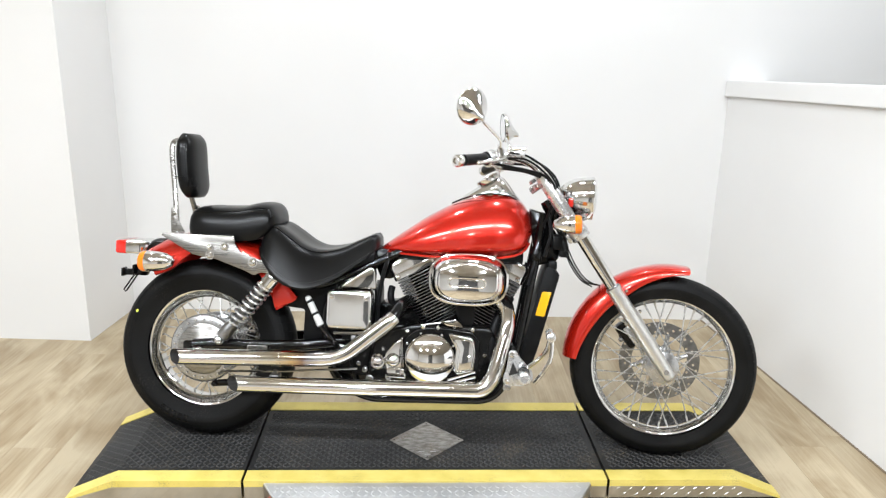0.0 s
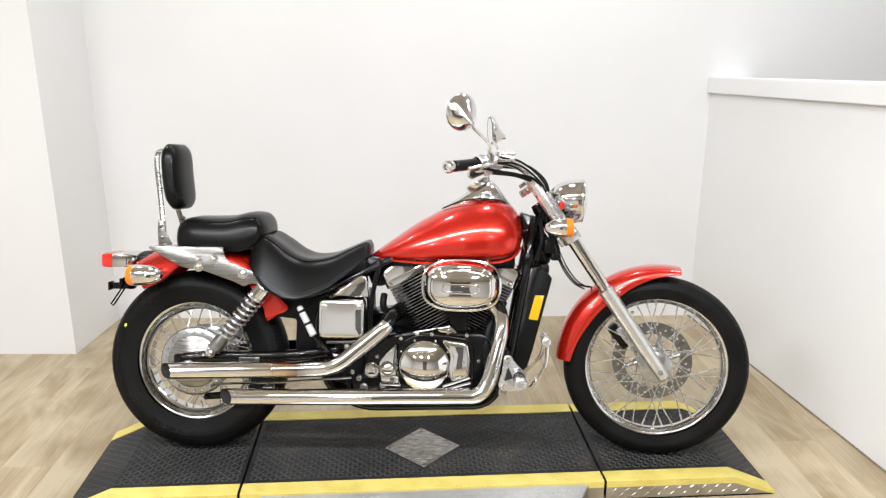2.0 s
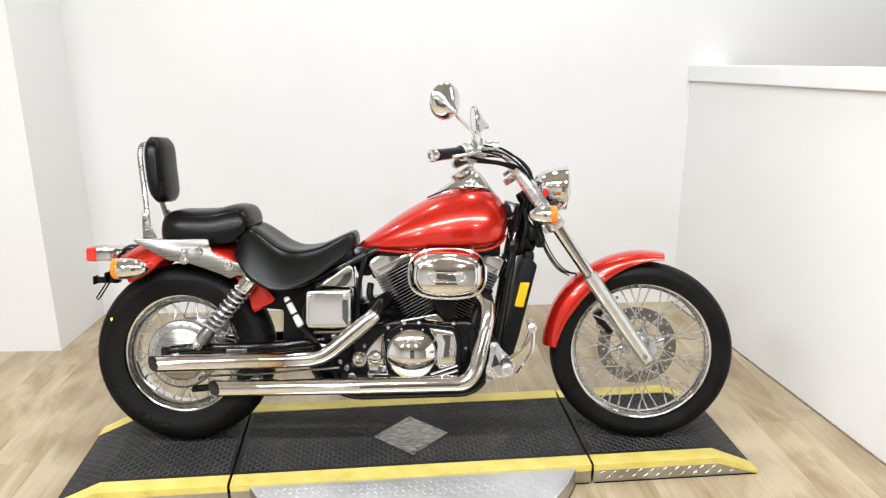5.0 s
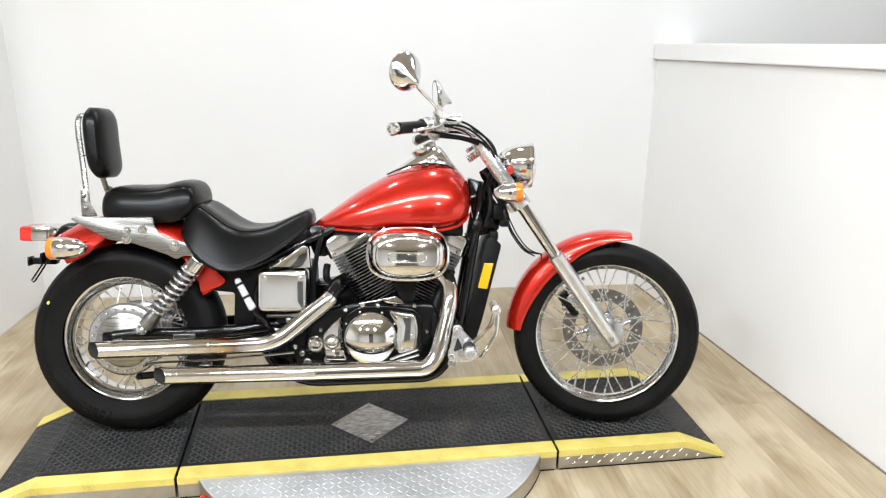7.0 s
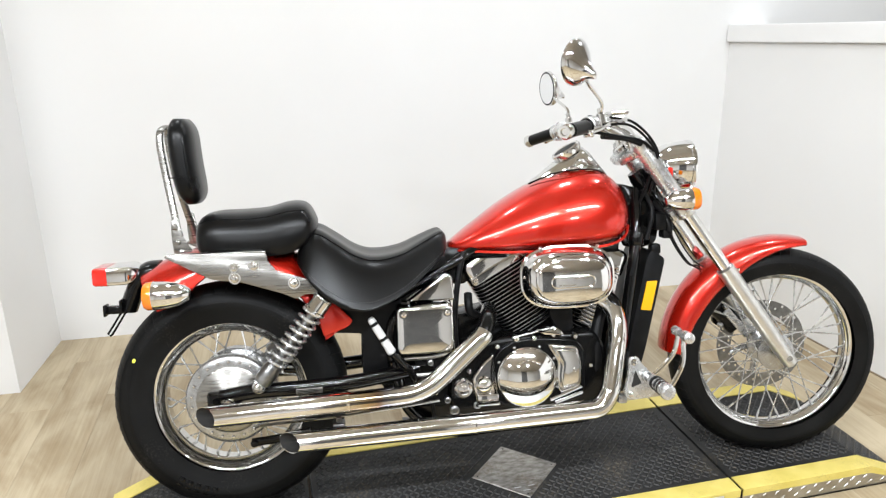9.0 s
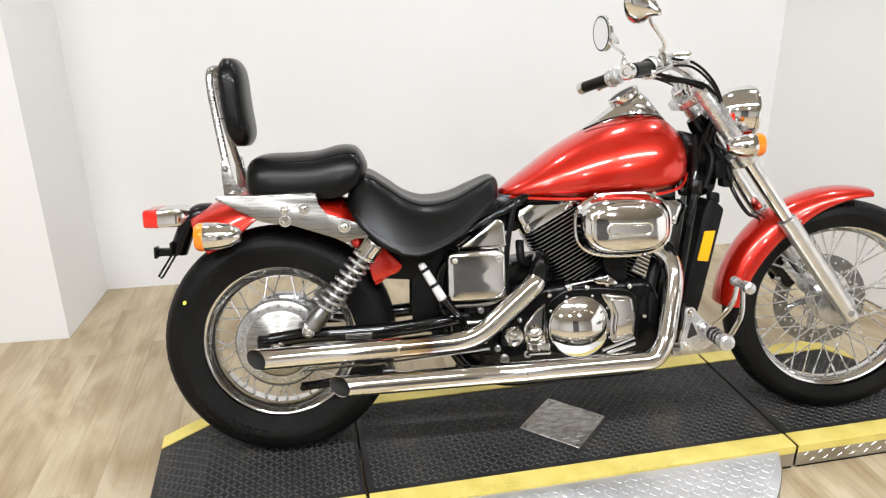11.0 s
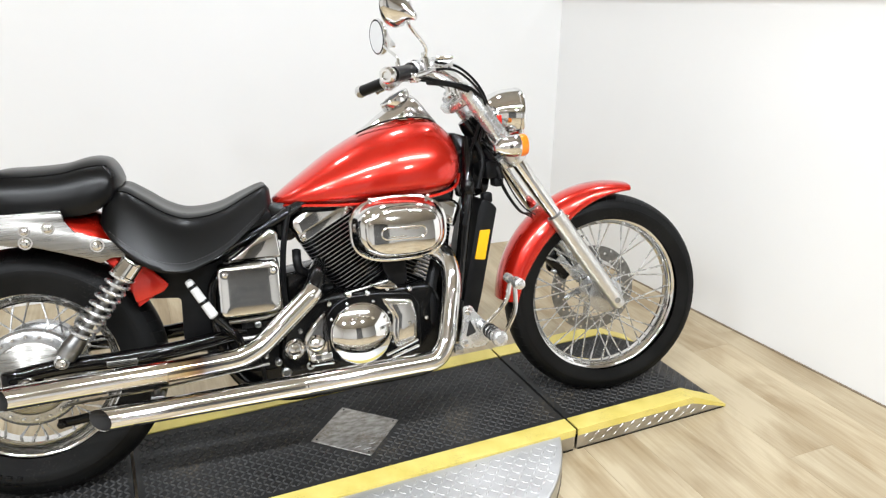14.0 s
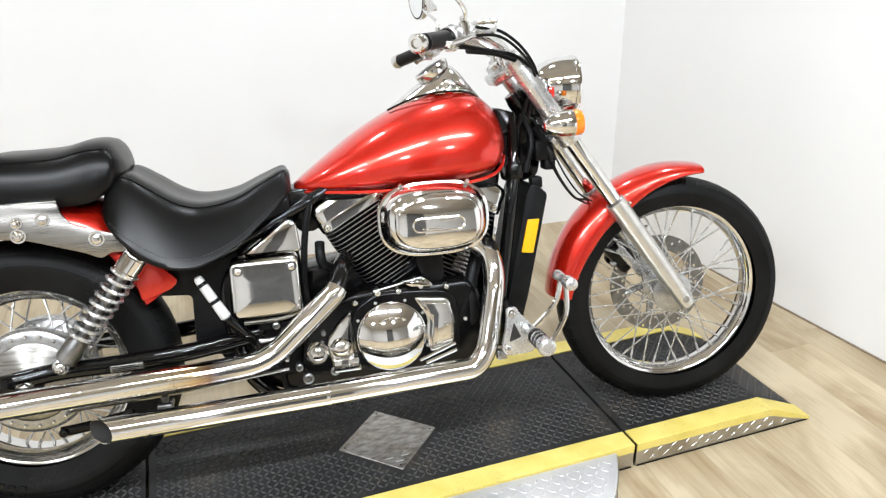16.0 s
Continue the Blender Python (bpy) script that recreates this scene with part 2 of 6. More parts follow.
def smooth_path(pts, n=6):
    pts = [Vector(p) for p in pts]
    if len(pts) < 3:
        return pts
    out = []
    ext = [pts[0] * 2 - pts[1]] + pts + [pts[-1] * 2 - pts[-2]]
    for i in range(1, len(ext) - 2):
        p0, p1, p2, p3 = ext[i - 1:i + 3]
        for k in range(n):
            t = k / n
            out.append(0.5 * ((2 * p1) + (p2 - p0) * t + (2 * p0 - 5 * p1 + 4 * p2 - p3) * t * t + (3 * p1 - p0 - 3 * p2 + p3) * t ** 3))
    out.append(pts[-1])
    return out


def fillet(pts, r=0.04, n=6):
    """A straight-run path with rounded corners, as bent pipe has."""
    pts = [Vector(p) for p in pts]
    out = [pts[0]]
    for a, b, c in zip(pts, pts[1:], pts[2:]):
        u, v = (a - b), (c - b)
        k = min(r, u.length * 0.48, v.length * 0.48)
        p, q = b + u.normalized() * k, b + v.normalized() * k
        for i in range(n + 1):
            t = i / n
            out.append(p * (1 - t) ** 2 + b * 2 * t * (1 - t) + q * t * t)
    out.append(pts[-1])
    return out


def tube(bm, path, radius, segs=12, cap=True, squash=1.0):
    path = [Vector(p) for p in path]
    n = len(path)
    rad = radius if callable(radius) else (lambda t: radius)
    prev = None
    rings = []
    for i, p in enumerate(path):
        d = (path[min(i + 1, n - 1)] - path[max(i - 1, 0)]).normalized()
        if prev is None:
            _, a, b = frame_from(d)
        else:
            a = (prev - d * prev.dot(d)).normalized()
            b = d.cross(a)
        prev = a
        r = rad(i / (n - 1))
        rings.append([bm.verts.new(p + (a * math.cos(2 * math.pi * k / segs) + b * squash * math.sin(2 * math.pi * k / segs)) * r) for k in range(segs)])
    for p, q in zip(rings, rings[1:]):
        for i in range(segs):
            j = (i + 1) % segs
            bm.faces.new((p[i], p[j], q[j], q[i]))
    if cap:
        bm.faces.new(rings[0])
        bm.faces.new(rings[-1])
    return bm


def plate(bm, outline, y0, y1, bevel=0.0, segs=2):
    """An outline in x and z, extruded from y0 to y1."""
    a = [bm.verts.new((x, y0, z)) for x, z in outline]
    b = [bm.verts.new((x, y1, z)) for x, z in outline]
    f = [bm.faces.new(a), bm.faces.new(b)]
    n = len(a)
    for i in range(n):
        bm.faces.new((a[i], a[(i + 1) % n], b[(i + 1) % n], b[i]))
    if bevel:
        bmesh.ops.recalc_face_normals(bm, faces=bm.faces)
        es = list({e for q in f for e in q.edges})
        bmesh.ops.bevel(bm, geom=es, offset=bevel, segments=segs, affect="EDGES", profile=0.5)
    return bm


def rounded(outline, r=0.01, n=4):
    """The outline with its corners rounded."""
    out = []
    m = len(outline)
    for i in range(m):
        a, b, c = (Vector(outline[(i + k) % m]) for k in (-1, 0, 1))
        u, v = a - b, c - b
        k = min(r, u.length * 0.45, v.length * 0.45)
        p, q = b + u.normalized() * k, b + v.normalized() * k
        for s in range(n + 1):
            t = s / n
            out.append(tuple(p * (1 - t) ** 2 + b * 2 * t * (1 - t) + q * t * t))
    return out


def loft(bm, rings, cap=True):
    vs = [[bm.verts.new(p) for p in r] for r in rings]
    n = len(vs[0])
    for p, q in zip(vs, vs[1:]):
        for i in range(n):
            j = (i + 1) % n
            bm.faces.new((p[i], p[j], q[j], q[i]))
    if cap:
        bm.faces.new(vs[0])
        bm.faces.new(vs[-1])
    return bm


def spline(xs, ys, x):
    """Smooth interpolation through given stations."""
    if x <= xs[0]:
        return ys[0]
    if x >= xs[-1]:
        return ys[-1]
    i = max(k for k in range(len(xs) - 1) if xs[k] <= x)
    h = xs[i + 1] - xs[i]

    def slope(k):
        if k == 0 or k == len(xs) - 1:
            a, b = (0, 1) if k == 0 else (len(xs) - 2, len(xs) - 1)
            return (ys[b] - ys[a]) / (xs[b] - xs[a])
        return (ys[k + 1] - ys[k - 1]) / (xs[k + 1] - xs[k - 1])
    t = (x - xs[i]) / h
    return ((2 * t ** 3 - 3 * t * t + 1) * ys[i] + (t ** 3 - 2 * t * t + t) * h * slope(i)
            + (-2 * t ** 3 + 3 * t * t) * ys[i + 1] + (t ** 3 - t * t) * h * slope(i + 1))


def superellipse(n, a, b, e):
    """Points of a rounded-box ring: half width a, half height b."""
    out = []
    for k in range(n):
        t = 2 * math.pi * k / n
        c, s = math.cos(t), math.sin(t)
        out.append((a * math.copysign(abs(c) ** (2 / e), c), b * math.copysign(abs(s) ** (2 / e), s)))
    return out


def bolt(bm, p, r=0.008, axis=(0, -1, 0), h=0.006):
    """A domed hex-sized bolt head."""
    return lathe(bm, p, axis, [(-0.002, r), (h * 0.5, r), (h * 0.85, r * 0.8), (h, r * 0.35)], 10)


# ---------------------------------------------------------------- room
FLOOR = -0.07


def wall(name, a, b, lo, hi, thick, material, label, rise=0.0):
    """A wall whose seen face runs from a to b; its thickness lies to the left of that way."""
    a, b = Vector((*a, 0)), Vector((*b, 0))
    d = (b - a).normalized()
    n = Vector((-d.y, d.x, 0)) * thick
    bm = bmesh.new()
    ring = [a, b, b + n, a + n]
    loft(bm, [[p + Vector((0, 0, lo)) for p in ring], [p + Vector((0, 0, hi + (rise if k in (1, 2) else 0))) for k, p in enumerate(ring)]])
    ob = new(name, mesh_of(bm, name, material, smooth=False))
    return tagged(ob, label=label, kind="structure", category="wall")


TOP = 2.9
CORNER = Vector((1.389, 1.575))
BACK0 = Vector((-1.755, 1.385))
RDIR = Vector((0.177, -1.0)).normalized()
BDIR = (CORNER - BACK0).normalized()
wall("wall_north", BACK0 - BDIR * 0.02, CORNER + BDIR * 3.4, FLOOR - 0.02, TOP, 0.12, WALL, "white painted plain wall behind the motorcycle")
wall("wall_left_return", (-1.755, 0.912), BACK0, FLOOR - 0.02, TOP, 0.1, WALL, "white side face of a projecting partition")
wall("wall_left_face", (-4.6, 0.80), (-1.755, 0.912), FLOOR - 0.02, TOP, 0.1, WALL, "white front face of a projecting partition")
R0 = CORNER
R1 = CORNER + RDIR * 4.2
wall("wall_right_low", R0, R1, FLOOR - 0.02, 1.152, 0.16, WALL, "low white partition wall under a painted cap", rise=0.168)
wall("wall_east", CORNER + BDIR * 3.4, CORNER + BDIR * 3.4 + RDIR * 8.5, FLOOR - 0.02, TOP, 0.12, WALL, "dim off-white wall beyond the low partition")
S0, S1 = CORNER + BDIR * 3.4 + RDIR * 8.4, Vector((-4.6, -6.4))
SA, SB = (S0.lerp(S1, (S0.x - x) / (S0.x - S1.x)) for x in (0.75, -0.75))
wall("wall_south_east", S0, SA, FLOOR - 0.02, TOP, 0.12, WALL, "white wall at the far end of the showroom")
# unseen grey stretch added so the chrome has something dark to reflect
wall("wall_south_dark_reflection", SA, SB, FLOOR - 0.02, TOP, 0.12, DARKWALL, "unseen grey wall stretch added for dark reflections in the chrome")
wall("wall_south_west", SB, S1, FLOOR - 0.02, TOP, 0.12, WALL, "white wall at the far end of the showroom")
wall("wall_west", (-4.6, -6.4), (-4.6, 0.9), FLOOR - 0.02, TOP, 0.12, WALL, "white side wall of the showroom")


def wall_cap():
    bm = bmesh.new()
    n = Vector((-RDIR.y, RDIR.x, 0))
    d = Vector((*RDIR, 0))
    up = Vector((0, 0, 0.168))
    a = Vector((*R0, 0)) - n * 0.022 + d * 0.003
    b = Vector((*R1, 0)) - n * 0.022
    ring = [a, b + up, b + up + n * 0.204, a + n * 0.204]
    loft(bm, [[p + Vector((0, 0, 1.154)) for p in ring], [p + Vector((0, 0, 1.233)) for p in ring]])
    bmesh.ops.recalc_face_normals(bm, faces=bm.faces)
    bmesh.ops.bevel(bm, geom=bm.edges[:], offset=0.004, segments=2, affect="EDGES")
    ob = new("trim_wall_cap", mesh_of(bm, "trim_wall_cap", WALL))
    tagged(ob, label="white painted ledge capping the low partition wall", kind="structure", category="ledge")


wall_cap()
# dark strip put in for the shadow line where floor meets wall
bm = bmesh.new()
n3, d3 = Vector((-RDIR.y, RDIR.x, 0)), Vector((*RDIR, 0))
a3, b3 = Vector((*R0, 0)) + d3 * 0.002, Vector((*R1, 0))
ring = [a3 - n3 * 0.007, b3 - n3 * 0.007, b3 - n3 * 0.0005, a3 - n3 * 0.0005]
loft(bm, [[p + Vector((0, 0, FLOOR + 0.0005)) for p in ring], [p + Vector((0, 0, FLOOR + 0.005)) for p in ring]])
tagged(new("trim_floor_shadow", mesh_of(bm, "trim_floor_shadow", FLOOR_SHADOW, smooth=False)), label="thin dark strip standing for the shadow line between floor and wall", kind="structure", category="trim")
bm = bmesh.new()
box(bm, (-4.8, -7.6, TOP), (5.6, 2.6, TOP + 0.1))
tagged(new("ceiling", mesh_of(bm, "ceiling", CEIL, smooth=False)), label="plain pale showroom ceiling", kind="structure", category="ceiling")
bm = bmesh.new()
box(bm, (-4.8, -7.6, FLOOR - 0.06), (5.6, 2.6, FLOOR - 0.004))
floor = tagged(new("floor", mesh_of(bm, "floor", PLANK, smooth=False)), label="light oak vinyl plank floor", kind="structure", category="floor")
for lx, watts in ((-2.1, 77), (-0.6, 70), (0.9, 76)):
    ceiling_lamp(lx, -1.85, 1.22, 0.1, watts)
# the one at x 2.6 is added fill for the wall beyond the partition
for lx, watts in ((-2.0, 9), (-0.9, 9), (0.2, 12), (1.3, 15), (2.6, 14)):
    ceiling_lamp(lx, 0.75, 0.2, 0.2, watts)
for lx in (-2.4, -0.8, 0.8):
    ceiling_lamp(lx, -3.6, 0.2, 0.2, 42)

# ---------------------------------------------------------------- service platform
YAW = 5.8
PLAT = pose(0, 0, 0, 0, 0, YAW)
PV0, PV1 = -0.245, 0.302


def lugs(bm, inside, z, pitch, size, height, tilt=45):
    """Raised tread lugs in alternating directions over an area given by inside(u, v); z may follow u."""
    i = 0
    u = -1.2
    while u < 1.2:
        v = -0.7
        j = 0
        while v < 0.7:
            if inside(u, v):
                a = radians(tilt if (i + j) % 2 else -tilt)
                c, s = math.cos(a), math.sin(a)
                vs = []
                for du, dv, dz in ((-1, 0, 0), (0, -0.36, 0), (1, 0, 0), (0, 0.36, 0), (-0.55, 0, 1), (0.55, 0, 1)):
                    x, y = du * size / 2, dv * size / 2
                    p, q = u + x * c - y * s, v + x * s + y * c
                    vs.append(bm.verts.new((p, q, z(p) + dz * height)))
                for f in ((0, 1, 4), (1, 2, 5), (2, 3, 5), (3, 0, 4), (1, 5, 4), (3, 4, 5)):
                    bm.faces.new([vs[k] for k in f])
            v += pitch
            j += 1
        u += pitch
        i += 1
    return bm


def deck_z(u):
    e = abs(u)
    return 0.0 if e < 1.04 else -(e - 1.04) / 0.155 * 0.066


def section(u0, u1, label):
    root = new("service_platform_section")
    root.matrix_basis = PLAT
    tagged(root, label=label, category="platform", group="platform sections")
    us = sorted({u0, u1} | {s * 1.04 for s in (-1, 1) if u0 < s * 1.04 < u1})

    def slab(bm, v0, v1, base, drop):
        rows = []
        for u in us:
            z = deck_z(u)
            rows.append([(u, v0, z + base), (u, v1, z + base), (u, v1, max(z + drop, FLOOR + 0.001)), (u, v0, max(z + drop, FLOOR + 0.001))])
        return loft(bm, rows)
    part("deck", slab(bmesh.new(), PV0 + 0.004, PV1 - 0.004, 0.0, -0.03), DECK, root, "black rubber tread deck", smooth=False)
    for v0, v1 in ((PV0, PV0 + 0.062), (PV1 - 0.062, PV1)):
        bm = slab(bmesh.new(), v0, v1, 0.0035, -0.02)
        part("edge_strip", bm, YELLOW, root, "safety yellow painted edge strip", smooth=False)
    for v in (PV0 + 0.002, PV1 - 0.008):
        bm = bmesh.new()
        rows = [[(u, v, deck_z(u) - 0.012), (u, v + 0.006, deck_z(u) - 0.012), (u, v + 0.006, FLOOR + 0.0005), (u, v, FLOOR + 0.0005)] for u in us]
        rows = [[(p[0], p[1], max(p[2], FLOOR + 0.0005 + (0.001 if k < 2 else 0))) for k, p in enumerate(r)] for r in rows]
        part("side_plate", loft(bm, rows), SIDEPLATE, root, "aluminium tread plate side", smooth=False)
        # black strip drawn as the shadow gap below the side plate
        vv = v - 0.0015 if v < 0 else v + 0.0065
        part("foot_shadow", box(bmesh.new(), (u0 + 0.004, vv, FLOOR + 0.0004), (u1 - 0.004, vv + 0.001, FLOOR + 0.0045)), SATIN, root, "thin black strip standing for the shadow gap at the floor", smooth=False)
    bm = lugs(bmesh.new(), lambda u, v: u0 + 0.015 < u < u1 - 0.015 and PV0 + 0.075 < v < PV1 - 0.075
              and not abs(u + 0.01) + abs(v - 0.016) < 0.158, deck_z, 0.0160, 0.0205, 0.0030)
    part("tread", bm, LUG, root, "raised diamond tread", smooth=False, kind="stuff")
    bm = bmesh.new()
    u = u0 + 0.03
    while u < u1 - 0.03:
        for k, zz in enumerate((-0.029, -0.050)):
            uu = u + (0.022 if k % 2 else 0)
            if deck_z(uu) - 0.012 > zz + 0.008:
                a = radians(38)
                lathe(bm, (uu - 0.008 * math.cos(a), PV0 + 0.002, zz - 0.008 * math.sin(a)), (math.cos(a), 0, math.sin(a)), [(-0.001, 0.0003), (0.004, 0.0013), (0.012, 0.0013), (0.017, 0.0003)], 5)
        u += 0.044
    part("side_tread", bm, SIDEPLATE, root, "raised tread marks", kind="stuff")
    return root


section(-1.195, -0.6230, "black rubber ramped platform end with yellow edges")
mid = section(-0.6140, 0.5890, "black rubber platform deck with yellow edges and diamond badge")
section(0.5980, 1.187, "black rubber ramped platform end with yellow edges")
bm = bmesh.new()
ring = [(-0.145, 0.016), (-0.01, -0.117), (0.125, 0.016), (-0.01, 0.149)]
loft(bm, [[(u, v, -0.002) for u, v in ring], [(u, v, 0.0015) for u, v in ring], [(-0.01 + (u + 0.01) * 0.985, 0.016 + (v - 0.016) * 0.985, 0.003) for u, v in ring]])
badge = part("diamond_plate", bm, WORN, mid, "scuffed bare steel diamond plate", smooth=False)
for u, v in ((-0.128, 0.016), (0.108, 0.016), (-0.01, -0.1), (-0.01, 0.132)):
    part("screw", lathe(bmesh.new(), (u, v, 0.002), (0, 0, 1), [(0, 0.0028), (0.0012, 0.0028), (0.0018, 0.0014)], 8), SATIN, badge, "dark countersunk screw")


def turntable():
    root = new("turntable_disc")
    root.matrix_basis = PLAT
    tagged(root, label="round aluminium tread plate turntable under the platform", category="turntable")
    bm = bmesh.new()
    for sign, v in ((-1, PV0 - 0.003),):
        r = 0.600
        a0 = math.asin(abs(v - 0.012) / r)
        pts = [(-0.008 + r * math.cos(t), 0.012 + sign * r * math.sin(t)) for t in np.linspace(a0, math.pi - a0, 40)]
        lo = [(x, y, FLOOR + 0.0005) for x, y in pts]
        hi = [(x, y, -0.006) for x, y in pts]
        hi2 = [(x * 0.994, y * 0.994 if abs(y) > 0.31 else y, -0.003) for x, y in pts]
        loft(bm, [lo, hi, hi2])
        rim = [(-0.008 + (x + 0.008) * 1.002, 0.012 + (y - 0.012) * 1.002) for x, y in pts]
        band = bmesh.new()
        for (x0, y0), (x1, y1) in zip(rim, rim[1:]):
            band.faces.new([band.verts.new(q) for q in ((x0, y0, FLOOR + 0.006), (x1, y1, FLOOR + 0.006), (x1, y1, -0.0085), (x0, y0, -0.0085))])
        bmesh.ops.remove_doubles(band, verts=band.verts, dist=1e-5)
        bmesh.ops.solidify(band, geom=band.faces[:], thickness=0.0006)
        part("rim_band", band, SIDEPLATE, root, "smooth metal rim of the disc", angle=60)
        # black tube stands for the dark shadow gap under the rim
        part("rim_shadow", tube(bmesh.new(), [(x, y, FLOOR + 0.003) for x, y in rim], 0.0026, 6), SATIN, root, "thin black line standing for the shadow gap under the rim")
    part("disc", bm, CHECKER, root, smooth=False)
    bm = lugs(bmesh.new(), lambda u, v: v < PV0 - 0.014 and (u + 0.008) ** 2 + (v - 0.012) ** 2 < 0.584 ** 2, lambda u: -0.003, 0.0225, 0.022, 0.0011)
    part("tread", bm, CHECKER, root, "raised tread marks", smooth=False, kind="stuff")
    lever = part("lock_lever", tube(bmesh.new(), [(-0.536, -0.292, -0.036), (-0.529, -0.304, -0.038), (-0.496, -0.366, -0.047), (-0.492, -0.374, -0.048)], lambda t: 0.0075 if t in (0, 1) else 0.0105, 12), REDLENS, root, "red rubber grip of the locking lever")
    bm = tube(bmesh.new(), [(-0.494, -0.370, -0.047), (-0.468, -0.402, -0.050)], 0.005, 8)
    box(bm, (-0.482, -0.412, -0.066), (-0.428, -0.396, -0.040), 0.004)
    box(bm, (-0.470, -0.398, -0.060), (-0.415, -0.372, -0.052), 0.003)
    tube(bm, [(-0.468, -0.404, -0.042), (-0.448, -0.396, -0.020), (-0.424, -0.400, -0.022)], 0.0055, 8)
    part("lever_clamp", bm, CAST, lever, "bright steel toggle clamp")
    for u, v, z in ((-0.470, -0.412, -0.052), (-0.440, -0.412, -0.054)):
        part("clamp_bolt", lathe(bmesh.new(), (u, v, z), (0, -1, 0), [(0, 0.007), (0.005, 0.007), (0.007, 0.004)], 6), CHROME, lever)


for k, (u, v, w) in enumerate(((-0.030, -0.066, 0.020), (0.012, -0.066, 0.020), (-0.008, -0.084, 0.022))):
    part("badge_bar", box(bmesh.new(), (u - w / 2, v - 0.0018, 0.0025), (u + w / 2, v + 0.0018, 0.0036)), CHECKER, badge, "plain bar of unreadable print")

turntable()


# ---------------------------------------------------------------- motorcycle
LEAN = 14.0
bike = new("motorcycle")
bike.matrix_basis = pose(0, 0, 0, -LEAN, 0, 0)
tagged(bike, label="red cruiser motorcycle with chrome engine leaning on its side stand", category="motorcycle")
RIGHT = (0, -1, 0)
FD = Vector((-0.565, 0, 0.825)).normalized()
FN = Vector((0.825, 0, 0.565)).normalized()


def fork_at(s, y=0.0, off=0.0):
    """A point s metres up the fork from the axle, off metres forward of it."""
    return Vector((0.815, y, 0.325)) + FD * s + FN * off


# the front end is turned to the right about the steering axis; the body settles a little on its right side
STEER = Matrix.Translation(fork_at(0.5, 0, -0.035)) @ Matrix.Rotation(radians(-7), 4, FD) @ Matrix.Translation(-fork_at(0.5, 0, -0.035))
BODY = Matrix(((1.0097, 0.0098, 0.0024, -0.0058), (0, 1, 0, 0), (-0.0069, 0.0746, 1.0029, 0), (0, 0, 0, 1)))


def tyre_profile(r_out, r_in, half, crown):
    """A tyre's section as distance along the axle and radius, from one bead over the tread to the other."""
    pts = []
    for k in range(25):
        t = math.pi * k / 24
        y = -half * math.cos(t)
        s = math.sin(t)
        pts.append((y * (1.0 if s > 0.25 else 0.82 + 0.72 * s), r_in + (r_out - r_in) * s ** crown))
    return pts


